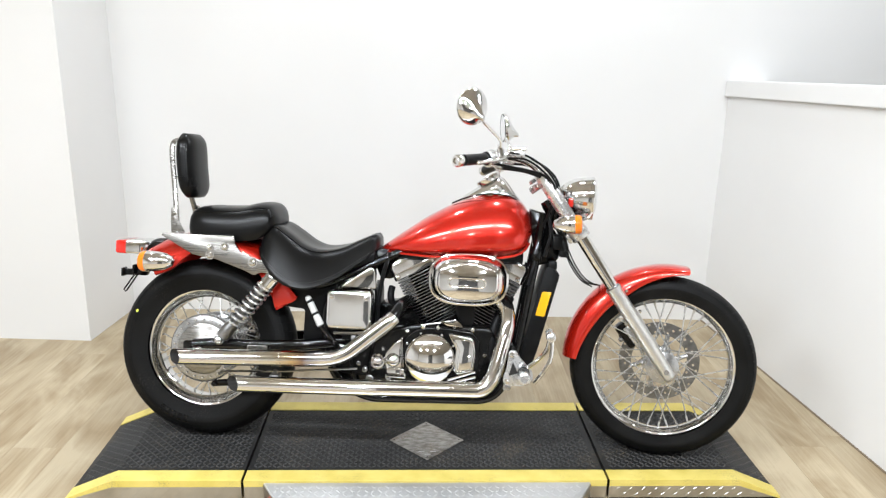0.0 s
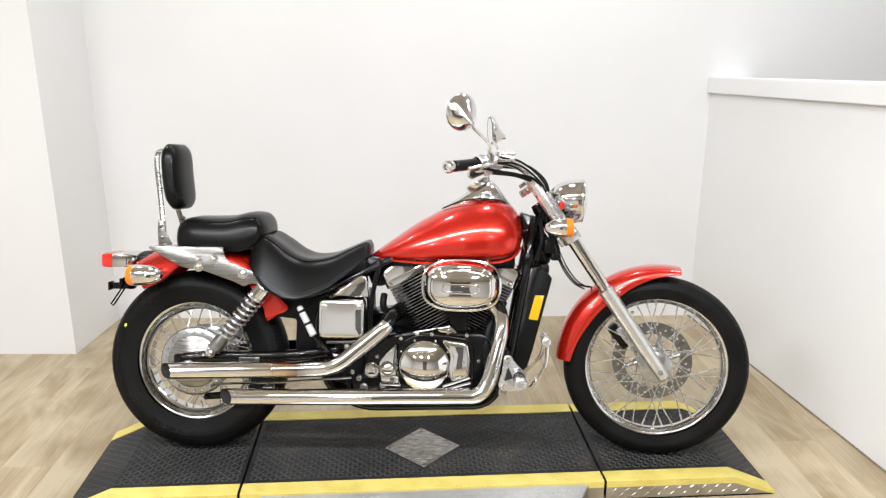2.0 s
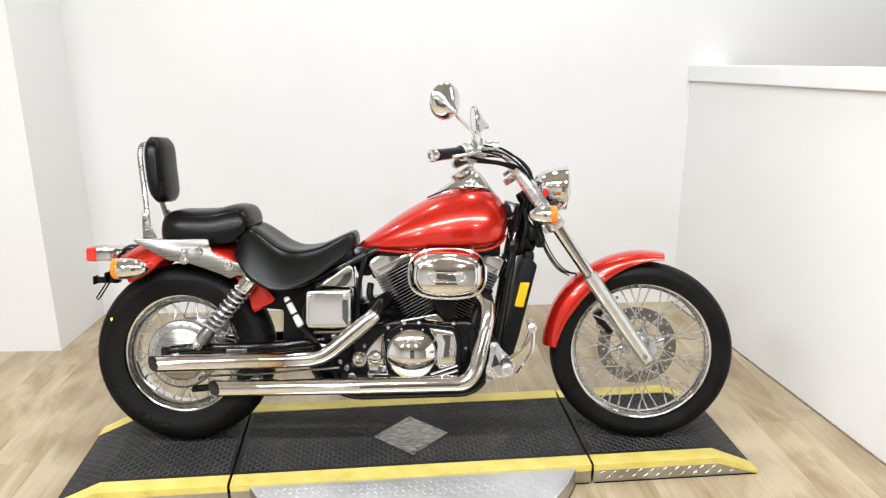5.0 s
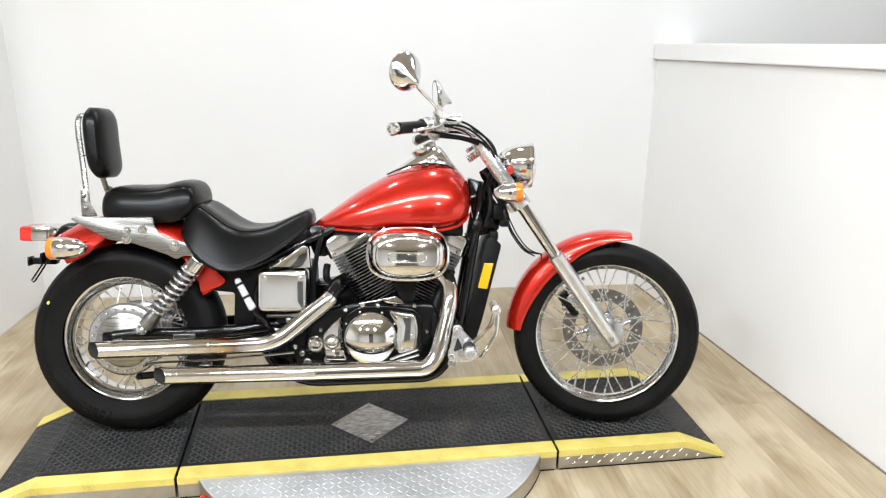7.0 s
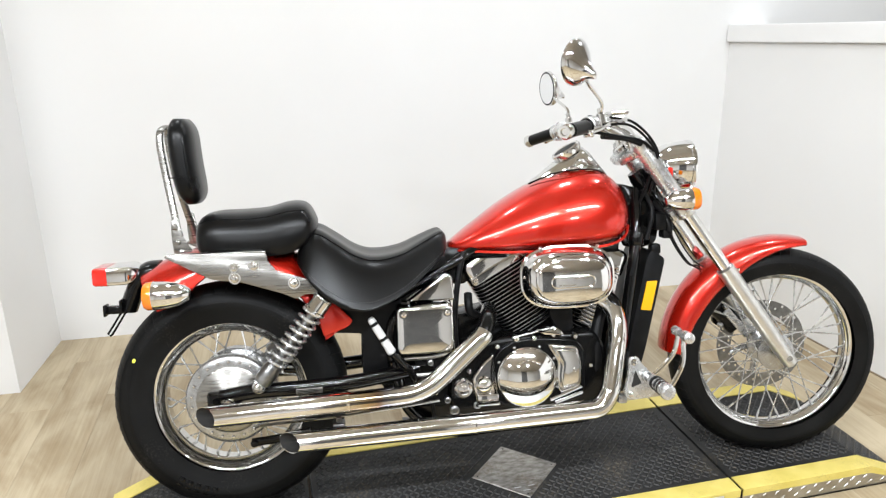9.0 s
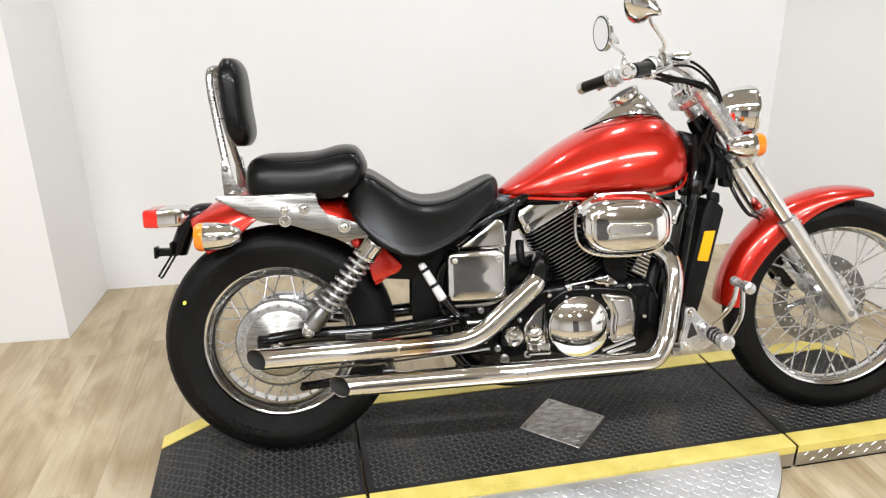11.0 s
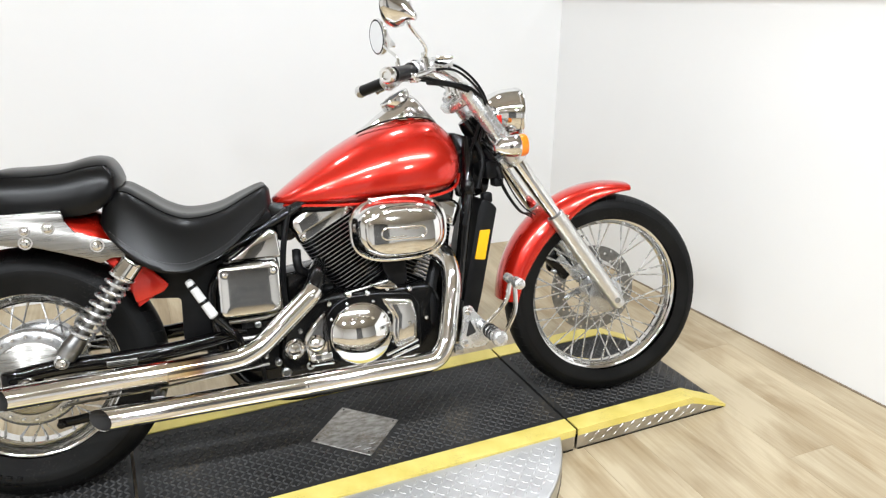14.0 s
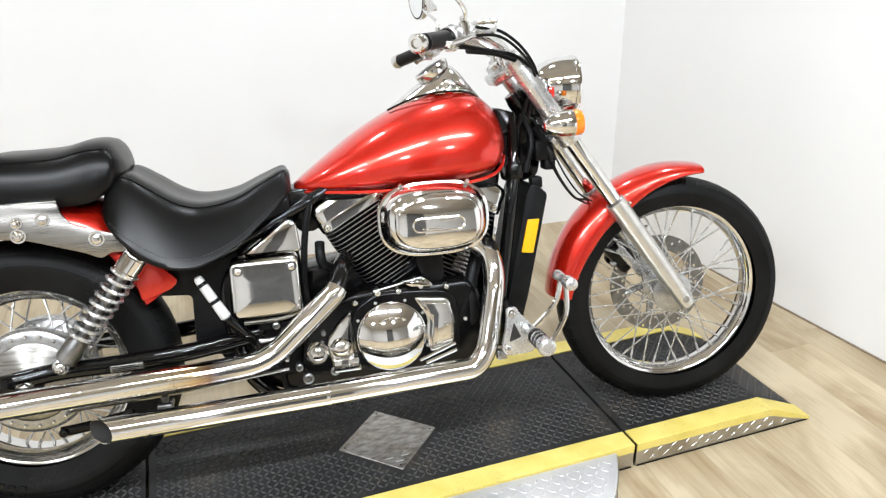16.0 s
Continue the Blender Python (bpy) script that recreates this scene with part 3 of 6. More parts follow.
def wheel(x, z, r_tyre, r_rim, tyre_half, rim_half, spokes, hub_r, hub_half, name, crown, well):
    o = Vector((x, 0, z))
    bm = bmesh.new()
    prof = [(-rim_half, r_rim), (-rim_half, r_rim - 0.006), (-rim_half + 0.004, r_rim - 0.010), (-rim_half + 0.008, r_rim - 0.0125), (-rim_half * 0.62, r_rim - 0.0145), (-rim_half * 0.40, r_rim - well),
            (rim_half * 0.40, r_rim - well), (rim_half * 0.62, r_rim - 0.0145), (rim_half - 0.008, r_rim - 0.0125), (rim_half - 0.004, r_rim - 0.010), (rim_half, r_rim - 0.006), (rim_half, r_rim),
            (rim_half - 0.008, r_rim + 0.003), (-rim_half + 0.008, r_rim + 0.003), (-rim_half, r_rim)]
    lathe(bm, o, (0, 1, 0), prof, 72, cap=False)
    rim = part(name, bm, CHROME, bike, "chrome wire-spoked wheel with a black tyre", angle=50)
    bm = bmesh.new()
    lathe(bm, o, (0, 1, 0), tyre_profile(r_tyre, r_rim - 0.004, tyre_half, crown), 96, cap=False)
    tyre = part("tyre", bm, RUBBER, rim, "black rubber tyre with siped tread", angle=60)
    # tread sipes as thin raised ribs between grooves
    bm = bmesh.new()
    n = 62
    for k in range(n):
        for side in (-1, 1):
            a = 2 * math.pi * (k + (0.5 if side > 0 else 0)) / n
            pts = []
            for q in range(4):
                t = math.pi / 2 + side * (0.18 + 0.26 * q)
                y = -tyre_half * math.cos(t)
                r = r_rim - 0.004 + (r_tyre - r_rim + 0.004) * math.sin(t) ** crown - 0.0019
                b = a + 0.05 * q / 3
                pts.append(o + Vector((r * math.cos(b), y, r * math.sin(b))))
            tube(bm, pts, 0.0030, 4)
    part("tread_ribs", bm, RUBBER, rim, "raised tread ribs", kind="stuff")
    # moulded rings on the tyre's walls
    for side in (-1, 1):
        for t in (0.30, 0.62):
            y = -side * tyre_half * math.cos(t)
            r = r_rim - 0.004 + (r_tyre - r_rim + 0.004) * math.sin(t) ** crown
            bm = lathe(bmesh.new(), o, (0, 1, 0), [(y - 0.0016, r - 0.001), (y - side * 0.0006, r + 0.0013), (y + 0.0016, r - 0.001)], 96, cap=False)
            part("wall_ring", bm, RUBBER, tyre)
    # hub
    bm = bmesh.new()
    lathe(bm, o, (0, 1, 0), [(-hub_half - 0.006, 0.018), (-hub_half, hub_r * 0.8), (-hub_half + 0.004, hub_r), (-hub_half + 0.012, hub_r), (-hub_half + 0.02, hub_r * 0.62), (hub_half - 0.02, hub_r * 0.62), (hub_half - 0.012, hub_r), (hub_half - 0.004, hub_r), (hub_half, hub_r * 0.8), (hub_half + 0.006, 0.018)], 36)
    part("hub", bm, ALU, rim, "polished aluminium hub")
    # spokes, one shared mesh for each lean and flange
    r1 = r_rim - well + 0.0015
    for side in (-1, 1):
        for lean in (-1, 1):
            bm = bmesh.new()
            a = lean * radians(58)
            p = Vector((hub_r * 0.93 * math.cos(a), side * (hub_half - 0.008), hub_r * 0.93 * math.sin(a)))
            q = Vector((r1, side * rim_half * 0.16, 0))
            tube(bm, [p, p + (q - p) * 0.9], 0.0022, 6)
            tube(bm, [p + (q - p) * 0.88, q], 0.0034, 6)
            me = mesh_of(bm, "spoke", CAST)
            for k in range(spokes // 4):
                ob = new("spoke", me)
                ob.parent = rim
                ob.matrix_basis = (PLACE or Matrix()) @ Matrix.Translation(o) @ Matrix.Rotation(2 * math.pi * (k + (0.25 if side > 0 else 0) + (0.5 if lean > 0 else 0)) / (spokes // 4), 4, "Y")
    return rim, o


PLACE = STEER
front_wheel, FO = wheel(0.812, 0.322, 0.320, 0.248, 0.056, 0.029, 40, 0.056, 0.044, "front_wheel", 0.55, 0.022)
PLACE = None
rear_wheel, _ = wheel(-0.815, 0.318, 0.319, 0.212, 0.080, 0.050, 36, 0.07, 0.05, "rear_wheel", 0.5, 0.032)


def brake_disc(o, y, r_out, r_in, parent):
    bm = bmesh.new()
    n, rows = 45, 3
    for k in range(n):
        for j in range(rows):
            ra, rb = (r_in + (r_out - r_in) * (j + q) / rows for q in (0, 1))
            a0, a1 = 2 * math.pi * k / n, 2 * math.pi * (k + 1) / n
            am, rm = (a0 + a1) / 2, (ra + rb) / 2
            cell = [(ra, a0), (ra, am), (ra, a1), (rm, a1), (rb, a1), (rb, am), (rb, a0), (rm, a0)]
            pts = [Vector((r * math.cos(a), 0, r * math.sin(a))) for r, a in cell]
            sides = []
            for yy in (y, y + 0.005):
                sides.append([bm.verts.new(o + p + Vector((0, yy, 0))) for p in pts])
            if (k + j) % 3 == 0:
                c = Vector((rm * math.cos(am), 0, rm * math.sin(am)))
                hole = [[bm.verts.new(o + c + (p - c).normalized() * 0.0046 + Vector((0, yy, 0))) for p in pts] for yy in (y, y + 0.005)]
                for i in range(8):
                    h = (i + 1) % 8
                    for s in (0, 1):
                        bm.faces.new((sides[s][i], sides[s][h], hole[s][h], hole[s][i]))
                    bm.faces.new((hole[0][i], hole[0][h], hole[1][h], hole[1][i]))
            else:
                for s in (0, 1):
                    bm.faces.new(sides[s])
            for i in ((0, 1) if j == 0 else ()) + ((4, 5) if j == rows - 1 else ()):
                bm.faces.new((sides[0][i], sides[0][i + 1], sides[1][i + 1], sides[1][i]))
    bmesh.ops.remove_doubles(bm, verts=bm.verts, dist=1e-5)
    part("brake_disc", bm, DISC, parent, "dark steel drilled brake disc", smooth=False)
    bm = bmesh.new()
    for k in range(6):
        a = 2 * math.pi * k / 6
        tube(bm, [o + Vector((0.03 * math.cos(a), y + 0.003, 0.03 * math.sin(a))), o + Vector((r_in * 1.05 * math.cos(a + 0.25), y + 0.003, r_in * 1.05 * math.sin(a + 0.25)))], lambda t: 0.012 - 0.005 * t, 8)
    part("disc_carrier", bm, ALU, parent, "aluminium disc carrier")


PLACE = STEER
brake_disc(FO, 0.062, 0.142, 0.098, front_wheel)

PLACE = BODY
# fuel tank: stations along x with top, bottom and half width
TX = [-0.185, -0.165, -0.11, -0.02, 0.09, 0.19, 0.255, 0.30, 0.325, 0.337]
TT = [0.705, 0.721, 0.761, 0.823, 0.880, 0.908, 0.905, 0.880, 0.845, 0.800]
TB = [0.690, 0.687, 0.683, 0.677, 0.675, 0.678, 0.685, 0.702, 0.732, 0.774]
TW = [0.030, 0.052, 0.085, 0.118, 0.142, 0.150, 0.146, 0.130, 0.100, 0.050]
rings = []
for x in np.linspace(TX[0], TX[-1], 44):
    t, b, w = (spline(TX, v, x) for v in (TT, TB, TW))
    ring = []
    for k in range(48):
        a = 2 * math.pi * k / 48
        c, s = math.cos(a), math.sin(a)
        e = 2.25
        y = w * math.copysign(abs(c) ** (2 / e), c)
        zc = b + (t - b) * 0.36
        z = zc + (t - zc if s > 0 else zc - b) * math.copysign(abs(s) ** (2 / (1.9 if s > 0 else 2.8)), s)
        ring.append((x, y, z))
    rings.append(ring)
tank = part("fuel_tank", loft(bmesh.new(), rings), RED, bike, "glossy candy red teardrop tank", angle=70)
for side in (-1, 1):
    seam = []
    for x in np.linspace(TX[0] + 0.004, TX[-1] - 0.010, 40):
        t, b, w = (spline(TX, v, x) for v in (TT, TB, TW))
        seam.append((x, side * (w * 0.93 + 0.001), b + (t - b) * 0.06))
    part("tank_seam", tube(bmesh.new(), seam, 0.0042, 8), RED, tank, "rolled red seam along the tank's lower edge")


SADDLE = [(0, 0.97), (0.22, 0.985), (0.42, 1.0), (0.54, 0.975), (0.63, 0.90), (0.70, 0.80), (0.77, 0.66), (0.84, 0.49), (0.90, 0.33), (0.95, 0.19), (0.985, 0.09), (1.0, 0.04), (0.985, 0.0), (0.6, 0.0), (0, 0.0)]
PAD = [(0, 1.0), (0.30, 0.995), (0.55, 0.965), (0.72, 0.91), (0.84, 0.82), (0.92, 0.70), (0.97, 0.55), (1.0, 0.38), (0.995, 0.22), (0.97, 0.09), (0.92, 0.01), (0.6, 0.0), (0, 0.0)]


def cushion(name, xs, top, bot, half, label, section):
    """A padded seat swept along x: section gives shares of half width and of height, from the crown down to the underside."""
    rings = []
    for x in np.linspace(xs[0], xs[-1], 48):
        t, b, w = (spline(xs, v, x) for v in (top, bot, half))
        half_ring = [(w * fy, b + (t - b) * fz) for fy, fz in section]
        rings.append([(x, -y, z) for y, z in half_ring] + [(x, y, z) for y, z in half_ring[-2:0:-1]])
    return part(name, loft(bmesh.new(), rings), VINYL, bike, label, angle=50)


# rider seat and passenger pad
SEAT = ([-0.605, -0.59, -0.55, -0.50, -0.45, -0.40, -0.325, -0.255, -0.205, -0.193],
        [0.700, 0.750, 0.770, 0.742, 0.707, 0.690, 0.698, 0.728, 0.747, 0.735],
        [0.688, 0.664, 0.618, 0.581, 0.566, 0.568, 0.598, 0.648, 0.688, 0.703],
        [0.10, 0.142, 0.176, 0.196, 0.202, 0.196, 0.170, 0.130, 0.090, 0.060])
cushion("rider_seat", *SEAT, "smooth black vinyl scooped rider seat", SADDLE)
PILLION = ([-0.868, -0.858, -0.82, -0.75, -0.68, -0.62, -0.578, -0.560, -0.548],
        [0.775, 0.806, 0.822, 0.824, 0.828, 0.842, 0.838, 0.818, 0.790],
        [0.752, 0.722, 0.710, 0.706, 0.707, 0.713, 0.735, 0.756, 0.773],
        [0.06, 0.090, 0.108, 0.118, 0.125, 0.128, 0.122, 0.106, 0.060])
cushion("passenger_pad", *PILLION, "smooth black vinyl passenger pad", PAD)

for side in (-1, 1):
    pts = []
    for x in np.linspace(-0.852, -0.575, 36):
        t, b, w = (spline(PILLION[0], v, x) for v in PILLION[1:])
        pts.append((x, side * w * 0.80, b + (t - b) * 0.862))
    part("seat_seam", tube(bmesh.new(), pts, 0.0019, 6), VINYL, bike, "piped seam of the passenger pad")


# exhaust pipes
def pipe(name, pts, r, label, r_fillet=0.06, metal=CHROME):
    root = part(name, tube(bmesh.new(), fillet(pts, r_fillet, 8), r, 24, cap=False), metal, bike, label, angle=60)
    return root


def slash_end(bm, p, r, cut, length, end):
    """A pipe end cut on a slant, with a wall thickness."""
    n = 28
    outer, inner, deep, base = [], [], [], []
    for k in range(n):
        a = 2 * math.pi * k / n
        c, s = math.cos(a), math.sin(a)
        dx = -cut * c
        outer.append((p[0] + dx, p[1] + r * c, p[2] + r * s))
        inner.append((p[0] + dx + 0.0006, p[1] + r * 0.94 * c, p[2] + r * 0.94 * s))
        base.append((p[0] + length, end[0] + r * c, end[1] + r * s))
        deep.append((p[0] + length, end[0] + r * 0.92 * c, end[1] + r * 0.92 * s))
    return loft(bm, [base, outer, inner], cap=False), loft(bmesh.new(), [inner, deep], cap=True)


def muffler(p, r, length, parent, cut, end, metal=CHROME):
    bm, bore = slash_end(bmesh.new(), p, r, cut, length, end)
    bmesh.ops.delete(bore, geom=[f for f in bore.faces if len(f.verts) > 4 and min(v.co.x for v in f.verts) < p[0] + length - 0.01], context="FACES_ONLY")
    m = part("muffler", bm, metal, parent, "chrome slash-cut muffler", angle=50)
    part("muffler_bore", bore, HOLE, m, "dark pipe bore")
    bm = lathe(bmesh.new(), (p[0] + length, *end), (1, 0, 0.03), [(-0.006, r), (-0.005, r + 0.0006), (0.002, r + 0.0006), (0.003, r - 0.001)], 28, cap=False)
    part("clamp_ring", bm, metal, m, "chrome seam ring")


UP = pipe("upper_exhaust_pipe", [(-0.50, -0.214, 0.333), (-0.40, -0.213, 0.336), (-0.285, -0.210, 0.342), (-0.126, -0.188, 0.474), (-0.118, -0.181, 0.483)], 0.0262, "chrome rear cylinder exhaust pipe with a heat mark", metal=CHROME_HOT)
muffler((-0.845, -0.217, 0.322), 0.0268, 0.36, UP, 0.027, (-0.214, 0.3335), CHROME_HOT)
LOW = pipe("lower_exhaust_pipe", [(-0.18, -0.2225, 0.2535), (-0.16, -0.222, 0.254), (0.19, -0.212, 0.262), (0.222, -0.205, 0.302), (0.262, -0.17, 0.46), (0.262, -0.14, 0.52), (0.22, -0.10, 0.55)], 0.0262, "chrome front cylinder exhaust pipe")
muffler((-0.640, -0.230, 0.245), 0.0268, 0.48, LOW, 0.027, (-0.2223, 0.2538))

# ---------------------------------------------------------------- fork, bars and lamps
PLACE = STEER
for side in (-1, 1):
    y = side * 0.096
    bm = bmesh.new()
    lathe(bm, fork_at(0.0, y), FD, [(-0.03, 0.015), (-0.024, 0.021), (0.03, 0.0235), (0.10, 0.0255), (0.315, 0.0262), (0.325, 0.027), (0.335, 0.027), (0.338, 0.0215)], 28)
    leg = part("fork_lower_leg", bm, FORK, bike, "satin alloy fork lower leg")
    bm = bmesh.new()
    lathe(bm, fork_at(0.0, y), (0, side, 0), [(-0.03, 0.018), (0.012, 0.018), (0.016, 0.015), (0.018, 0.009), (0.023, 0.009)], 18)
    part("axle_clamp", bm, ALU, leg, "cast axle clamp")
    bm = bmesh.new()
    lathe(bm, fork_at(0.325, y), FD, [(0, 0.0205), (0.26, 0.0205)], 24)
    part("fork_tube", bm, CHROME, leg, "chrome fork tube")
    bm = bmesh.new()
    lathe(bm, fork_at(0.33, y), FD, [(0, 0.0255), (0.008, 0.0255), (0.012, 0.021)], 24)
    part("dust_seal", bm, DISC, leg, "grey dust seal ring")
    bm = bmesh.new()
    lathe(bm, fork_at(0.60, y), FD, [(0, 0.0235), (0.004, 0.0245), (0.165, 0.0255), (0.17, 0.024), (0.176, 0.0255), (0.19, 0.0255), (0.196, 0.022), (0.200, 0.012)], 28)
    part("fork_shroud", bm, CAST, leg, "chrome upper fork cover")
# yokes
bm = bmesh.new()
for y in (-0.096, 0.096):
    lathe(bm, fork_at(0.535, y), FD, [(0, 0.030), (0.004, 0.033), (0.036, 0.033), (0.04, 0.030)], 24)
box(bm, (-0.045, -0.10, -0.018), (0.02, 0.10, 0.018), 0.008, Matrix.Translation(fork_at(0.555)) @ Matrix.Rotation(radians(-34), 4, "Y"))
part("lower_yoke", bm, CAST, bike, "cast aluminium lower fork yoke")
YM = Matrix.Translation(fork_at(0.768)) @ Matrix.Rotation(radians(-34), 4, "Y")
bm = bmesh.new()
plan = rounded([(-0.066, -0.052), (-0.030, -0.088), (0.004, -0.112), (0.026, -0.104), (0.024, -0.070), (0.010, -0.040), (0.010, 0.040), (0.024, 0.070), (0.026, 0.104), (0.004, 0.112), (-0.030, 0.088), (-0.066, 0.052)], 0.014)
loft(bm, [[(x * k, y * k, z) for x, y in plan] for k, z in ((0.96, -0.014), (1.0, -0.010), (1.0, 0.006), (0.96, 0.010))])
bmesh.ops.transform(bm, matrix=YM, verts=bm.verts)
yoke = part("upper_yoke", bm, CAST, bike, "cast aluminium upper fork yoke")
for y in (-0.096, 0.096):
    bm = lathe(bmesh.new(), fork_at(0.776, y), FD, [(0, 0.024), (0.010, 0.024), (0.014, 0.020), (0.015, 0.012), (0.022, 0.012), (0.024, 0.008)], 20)
    part("fork_cap", bm, CHROME, yoke, "chrome fork cap bolt")
    bm = bolt(bmesh.new(), YM @ Vector((-0.030, y * 0.86, -0.002)), 0.007, (-0.7, 0.7 if y > 0 else -0.7, 0.0), 0.008)
    part("pinch_bolt", bm, CHROME, yoke, "chrome pinch bolt")
bm = bmesh.new()
lathe(bm, fork_at(0.56, 0, -0.035), FD, [(0, 0.024), (0.01, 0.028), (0.13, 0.028), (0.15, 0.024)], 20)
part("steering_head", bm, BLACK, bike, "gloss black steering head")
bm = bmesh.new()
lathe(bm, fork_at(0.785, 0, -0.035), FD, [(0, 0.02), (0.012, 0.02), (0.016, 0.014)], 6)
part("steering_nut", bm, CHROME, bike, "chrome steering stem nut")

bm = bmesh.new()
half = [(0.362, -0.045, 0.975), (0.355, -0.07, 0.995), (0.312, -0.115, 1.024), (0.255, -0.170, 1.036)]
END = {-1: Vector((0.120, -0.327, 1.017)), 1: Vector((0.132, 0.312, 0.993))}
INN = {-1: Vector((0.183, -0.236, 1.026)), 1: Vector((0.183, 0.236, 1.012))}
barpath = smooth_path([END[-1], INN[-1]] + half[::-1] + [(x, -y, z) for x, y, z in half] + [INN[1], END[1]], 6)
tube(bm, barpath, 0.0125, 14)
handlebar = part("handlebar", bm, CHROME, bike, "chrome swept-back handlebar")
for side in (-1, 1):
    bm = bmesh.new()
    lathe(bm, (0.372, side * 0.045, 0.945), (-0.2, 0, 1), [(0, 0.019), (0.02, 0.018), (0.022, 0.024), (0.05, 0.024), (0.054, 0.018)], 18)
    part("bar_riser", bm, CHROME, handlebar, "chrome handlebar riser")
    e, i = END[side], INN[side]
    d = (e - i).normalized()
    bm = bmesh.new()
    lathe(bm, i - d * 0.012, d, [(0, 0.021), (0.004, 0.0225)] + [(0.008 + 0.0045 * k, 0.0178 + 0.0006 * (k % 2)) for k in range(23)] + [(0.112, 0.019), (0.115, 0.017)], 24)
    part("grip", bm, VINYL, handlebar, "black ribbed rubber grip")
    bm = bmesh.new()
    lathe(bm, e + d * 0.006, d, [(-0.004, 0.0185), (0.004, 0.0205), (0.016, 0.0205), (0.022, 0.016), (0.022, 0.010), (0.016, 0.008), (0.016, 0.001)], 22)
    part("bar_end", bm, CHROME, handlebar, "chrome bar end weight")
    bm = bmesh.new()
    sw = i - d * 0.03
    lathe(bm, sw + d * 0.018, -d, [(0, 0.020), (0.003, 0.025), (0.022, 0.027), (0.025, 0.022), (0.028, 0.027), (0.046, 0.026), (0.050, 0.019)], 20)
    box(bm, (-0.016, -0.014, -0.03), (0.012, 0.014, -0.012), 0.005, Matrix.Translation(sw))
    part("switch_housing", bm, CAST, handlebar, "chrome switch housing")
    bm = bmesh.new()
    box(bm, (-0.006, -0.005, 0.018), (0.006, 0.005, 0.028), 0.002, Matrix.Translation(sw - d * 0.005))
    box(bm, (-0.026, -0.004, -0.006), (-0.016, 0.006, 0.006), 0.002, Matrix.Translation(sw - d * 0.012))
    part("switch_button", bm, PLASTIC, handlebar, "black switch buttons")
    # lever and its perch
    bm = bmesh.new()
    p0 = sw - d * 0.045 + Vector((0.012, 0, 0.004))
    lathe(bm, p0 + Vector((0.0, 0, -0.016)), (0, 0, 1), [(0, 0.014), (0.004, 0.017), (0.026, 0.017), (0.03, 0.013)], 16)
    box(bm, (-0.02, -0.016, -0.014), (0.02, 0.016, 0.014), 0.005, Matrix.Translation(p0))
    part("lever_perch", bm, CAST, handlebar, "chrome lever perch")
    bm = bmesh.new()
    n = Vector((d.y, -d.x, 0)) * (1 if side < 0 else -1)
    fwd = Vector((0.62, side * 0.5, 0)).normalized()
    a = p0 + Vector((0.012, 0, 0))
    tube(bm, smooth_path([a, a + fwd * 0.03 + d * 0.03, a + fwd * 0.035 + d * 0.09 + Vector((0, 0, -0.006)), a + fwd * 0.026 + d * 0.16 + Vector((0, 0, -0.012))], 5), lambda t: 0.007 - 0.0015 * t, 10, squash=0.6)
    lathe(bm, a + fwd * 0.026 + d * 0.163 + Vector((0, 0, -0.012)), d, [(-0.006, 0.004), (-0.002, 0.0075), (0.004, 0.0075), (0.008, 0.003)], 10)
    part("lever", bm, CHROME, handlebar, "chrome control lever")
    # mirror
    c = Vector((0.145, -0.301, 1.188)) if side < 0 else Vector((0.197, 0.363, 1.164))
    face = Vector((-0.70, 0.66, 0.16) if side < 0 else (-0.95, -0.26, -0.06)).normalized()
    bm = bmesh.new()
    lathe(bm, c, -face, [(-0.006, 0.055), (-0.004, 0.0585), (0.002, 0.0595), (0.007, 0.0580), (0.013, 0.0530), (0.020, 0.0440), (0.027, 0.0340), (0.034, 0.0250), (0.042, 0.0175), (0.050, 0.0120), (0.057, 0.0085), (0.060, 0.0010)], 40)
    for v in bm.verts:
        depth = max(0.0, -(v.co - c).dot(face) - 0.004)
        v.co.z -= 0.55 * depth
    mirror = part("mirror", bm, CHROME, bike, "round chrome-backed mirror")
    bm = bmesh.new()
    lathe(bm, c + face * 0.0062, face, [(0, 0.052), (0.001, 0.051), (0.0012, 0.001)], 36)
    part("mirror_glass", bm, GLASS, mirror, "clear mirror glass")
    bm = bmesh.new()
    lathe(bm, c + face * 0.0058, face, [(-0.001, 0.051), (0.0014, 0.0515), (0.0022, 0.0535), (0.0014, 0.0555), (-0.001, 0.056)], 36, cap=False)
    part("mirror_bezel", bm, PLASTIC, mirror, "black mirror bezel")
    bm = bmesh.new()
    tube(bm, smooth_path([c - face * 0.052 + Vector((0, 0, -0.027)), c * 0.5 + Vector((0.108, side * 0.122, 0.548)), (0.230, side * 0.222, 1.09), (0.232, side * 0.210, 1.065)], 6), lambda t: 0.0062 - 0.0012 * math.sin(t * 3.14), 10)
    lathe(bm, (0.236, side * 0.205, 1.030), (-0.15, 0, 1), [(0, 0.012), (0.03, 0.012), (0.034, 0.008), (0.044, 0.008), (0.046, 0.005)], 10)
    part("mirror_stem", bm, CHROME, mirror, "chrome mirror stem")
# brake fluid reservoir on the right bar
bm = bmesh.new()
box(bm, (0.268, -0.185, 1.034), (0.312, -0.115, 1.056), 0.005)
res = part("brake_reservoir", bm, CAST, bike, "chrome brake fluid reservoir")
bm = bmesh.new()
box(bm, (0.265, -0.188, 1.0565), (0.315, -0.112, 1.066), 0.004)
part("reservoir_lid", bm, CHROME, res, "chrome reservoir lid")


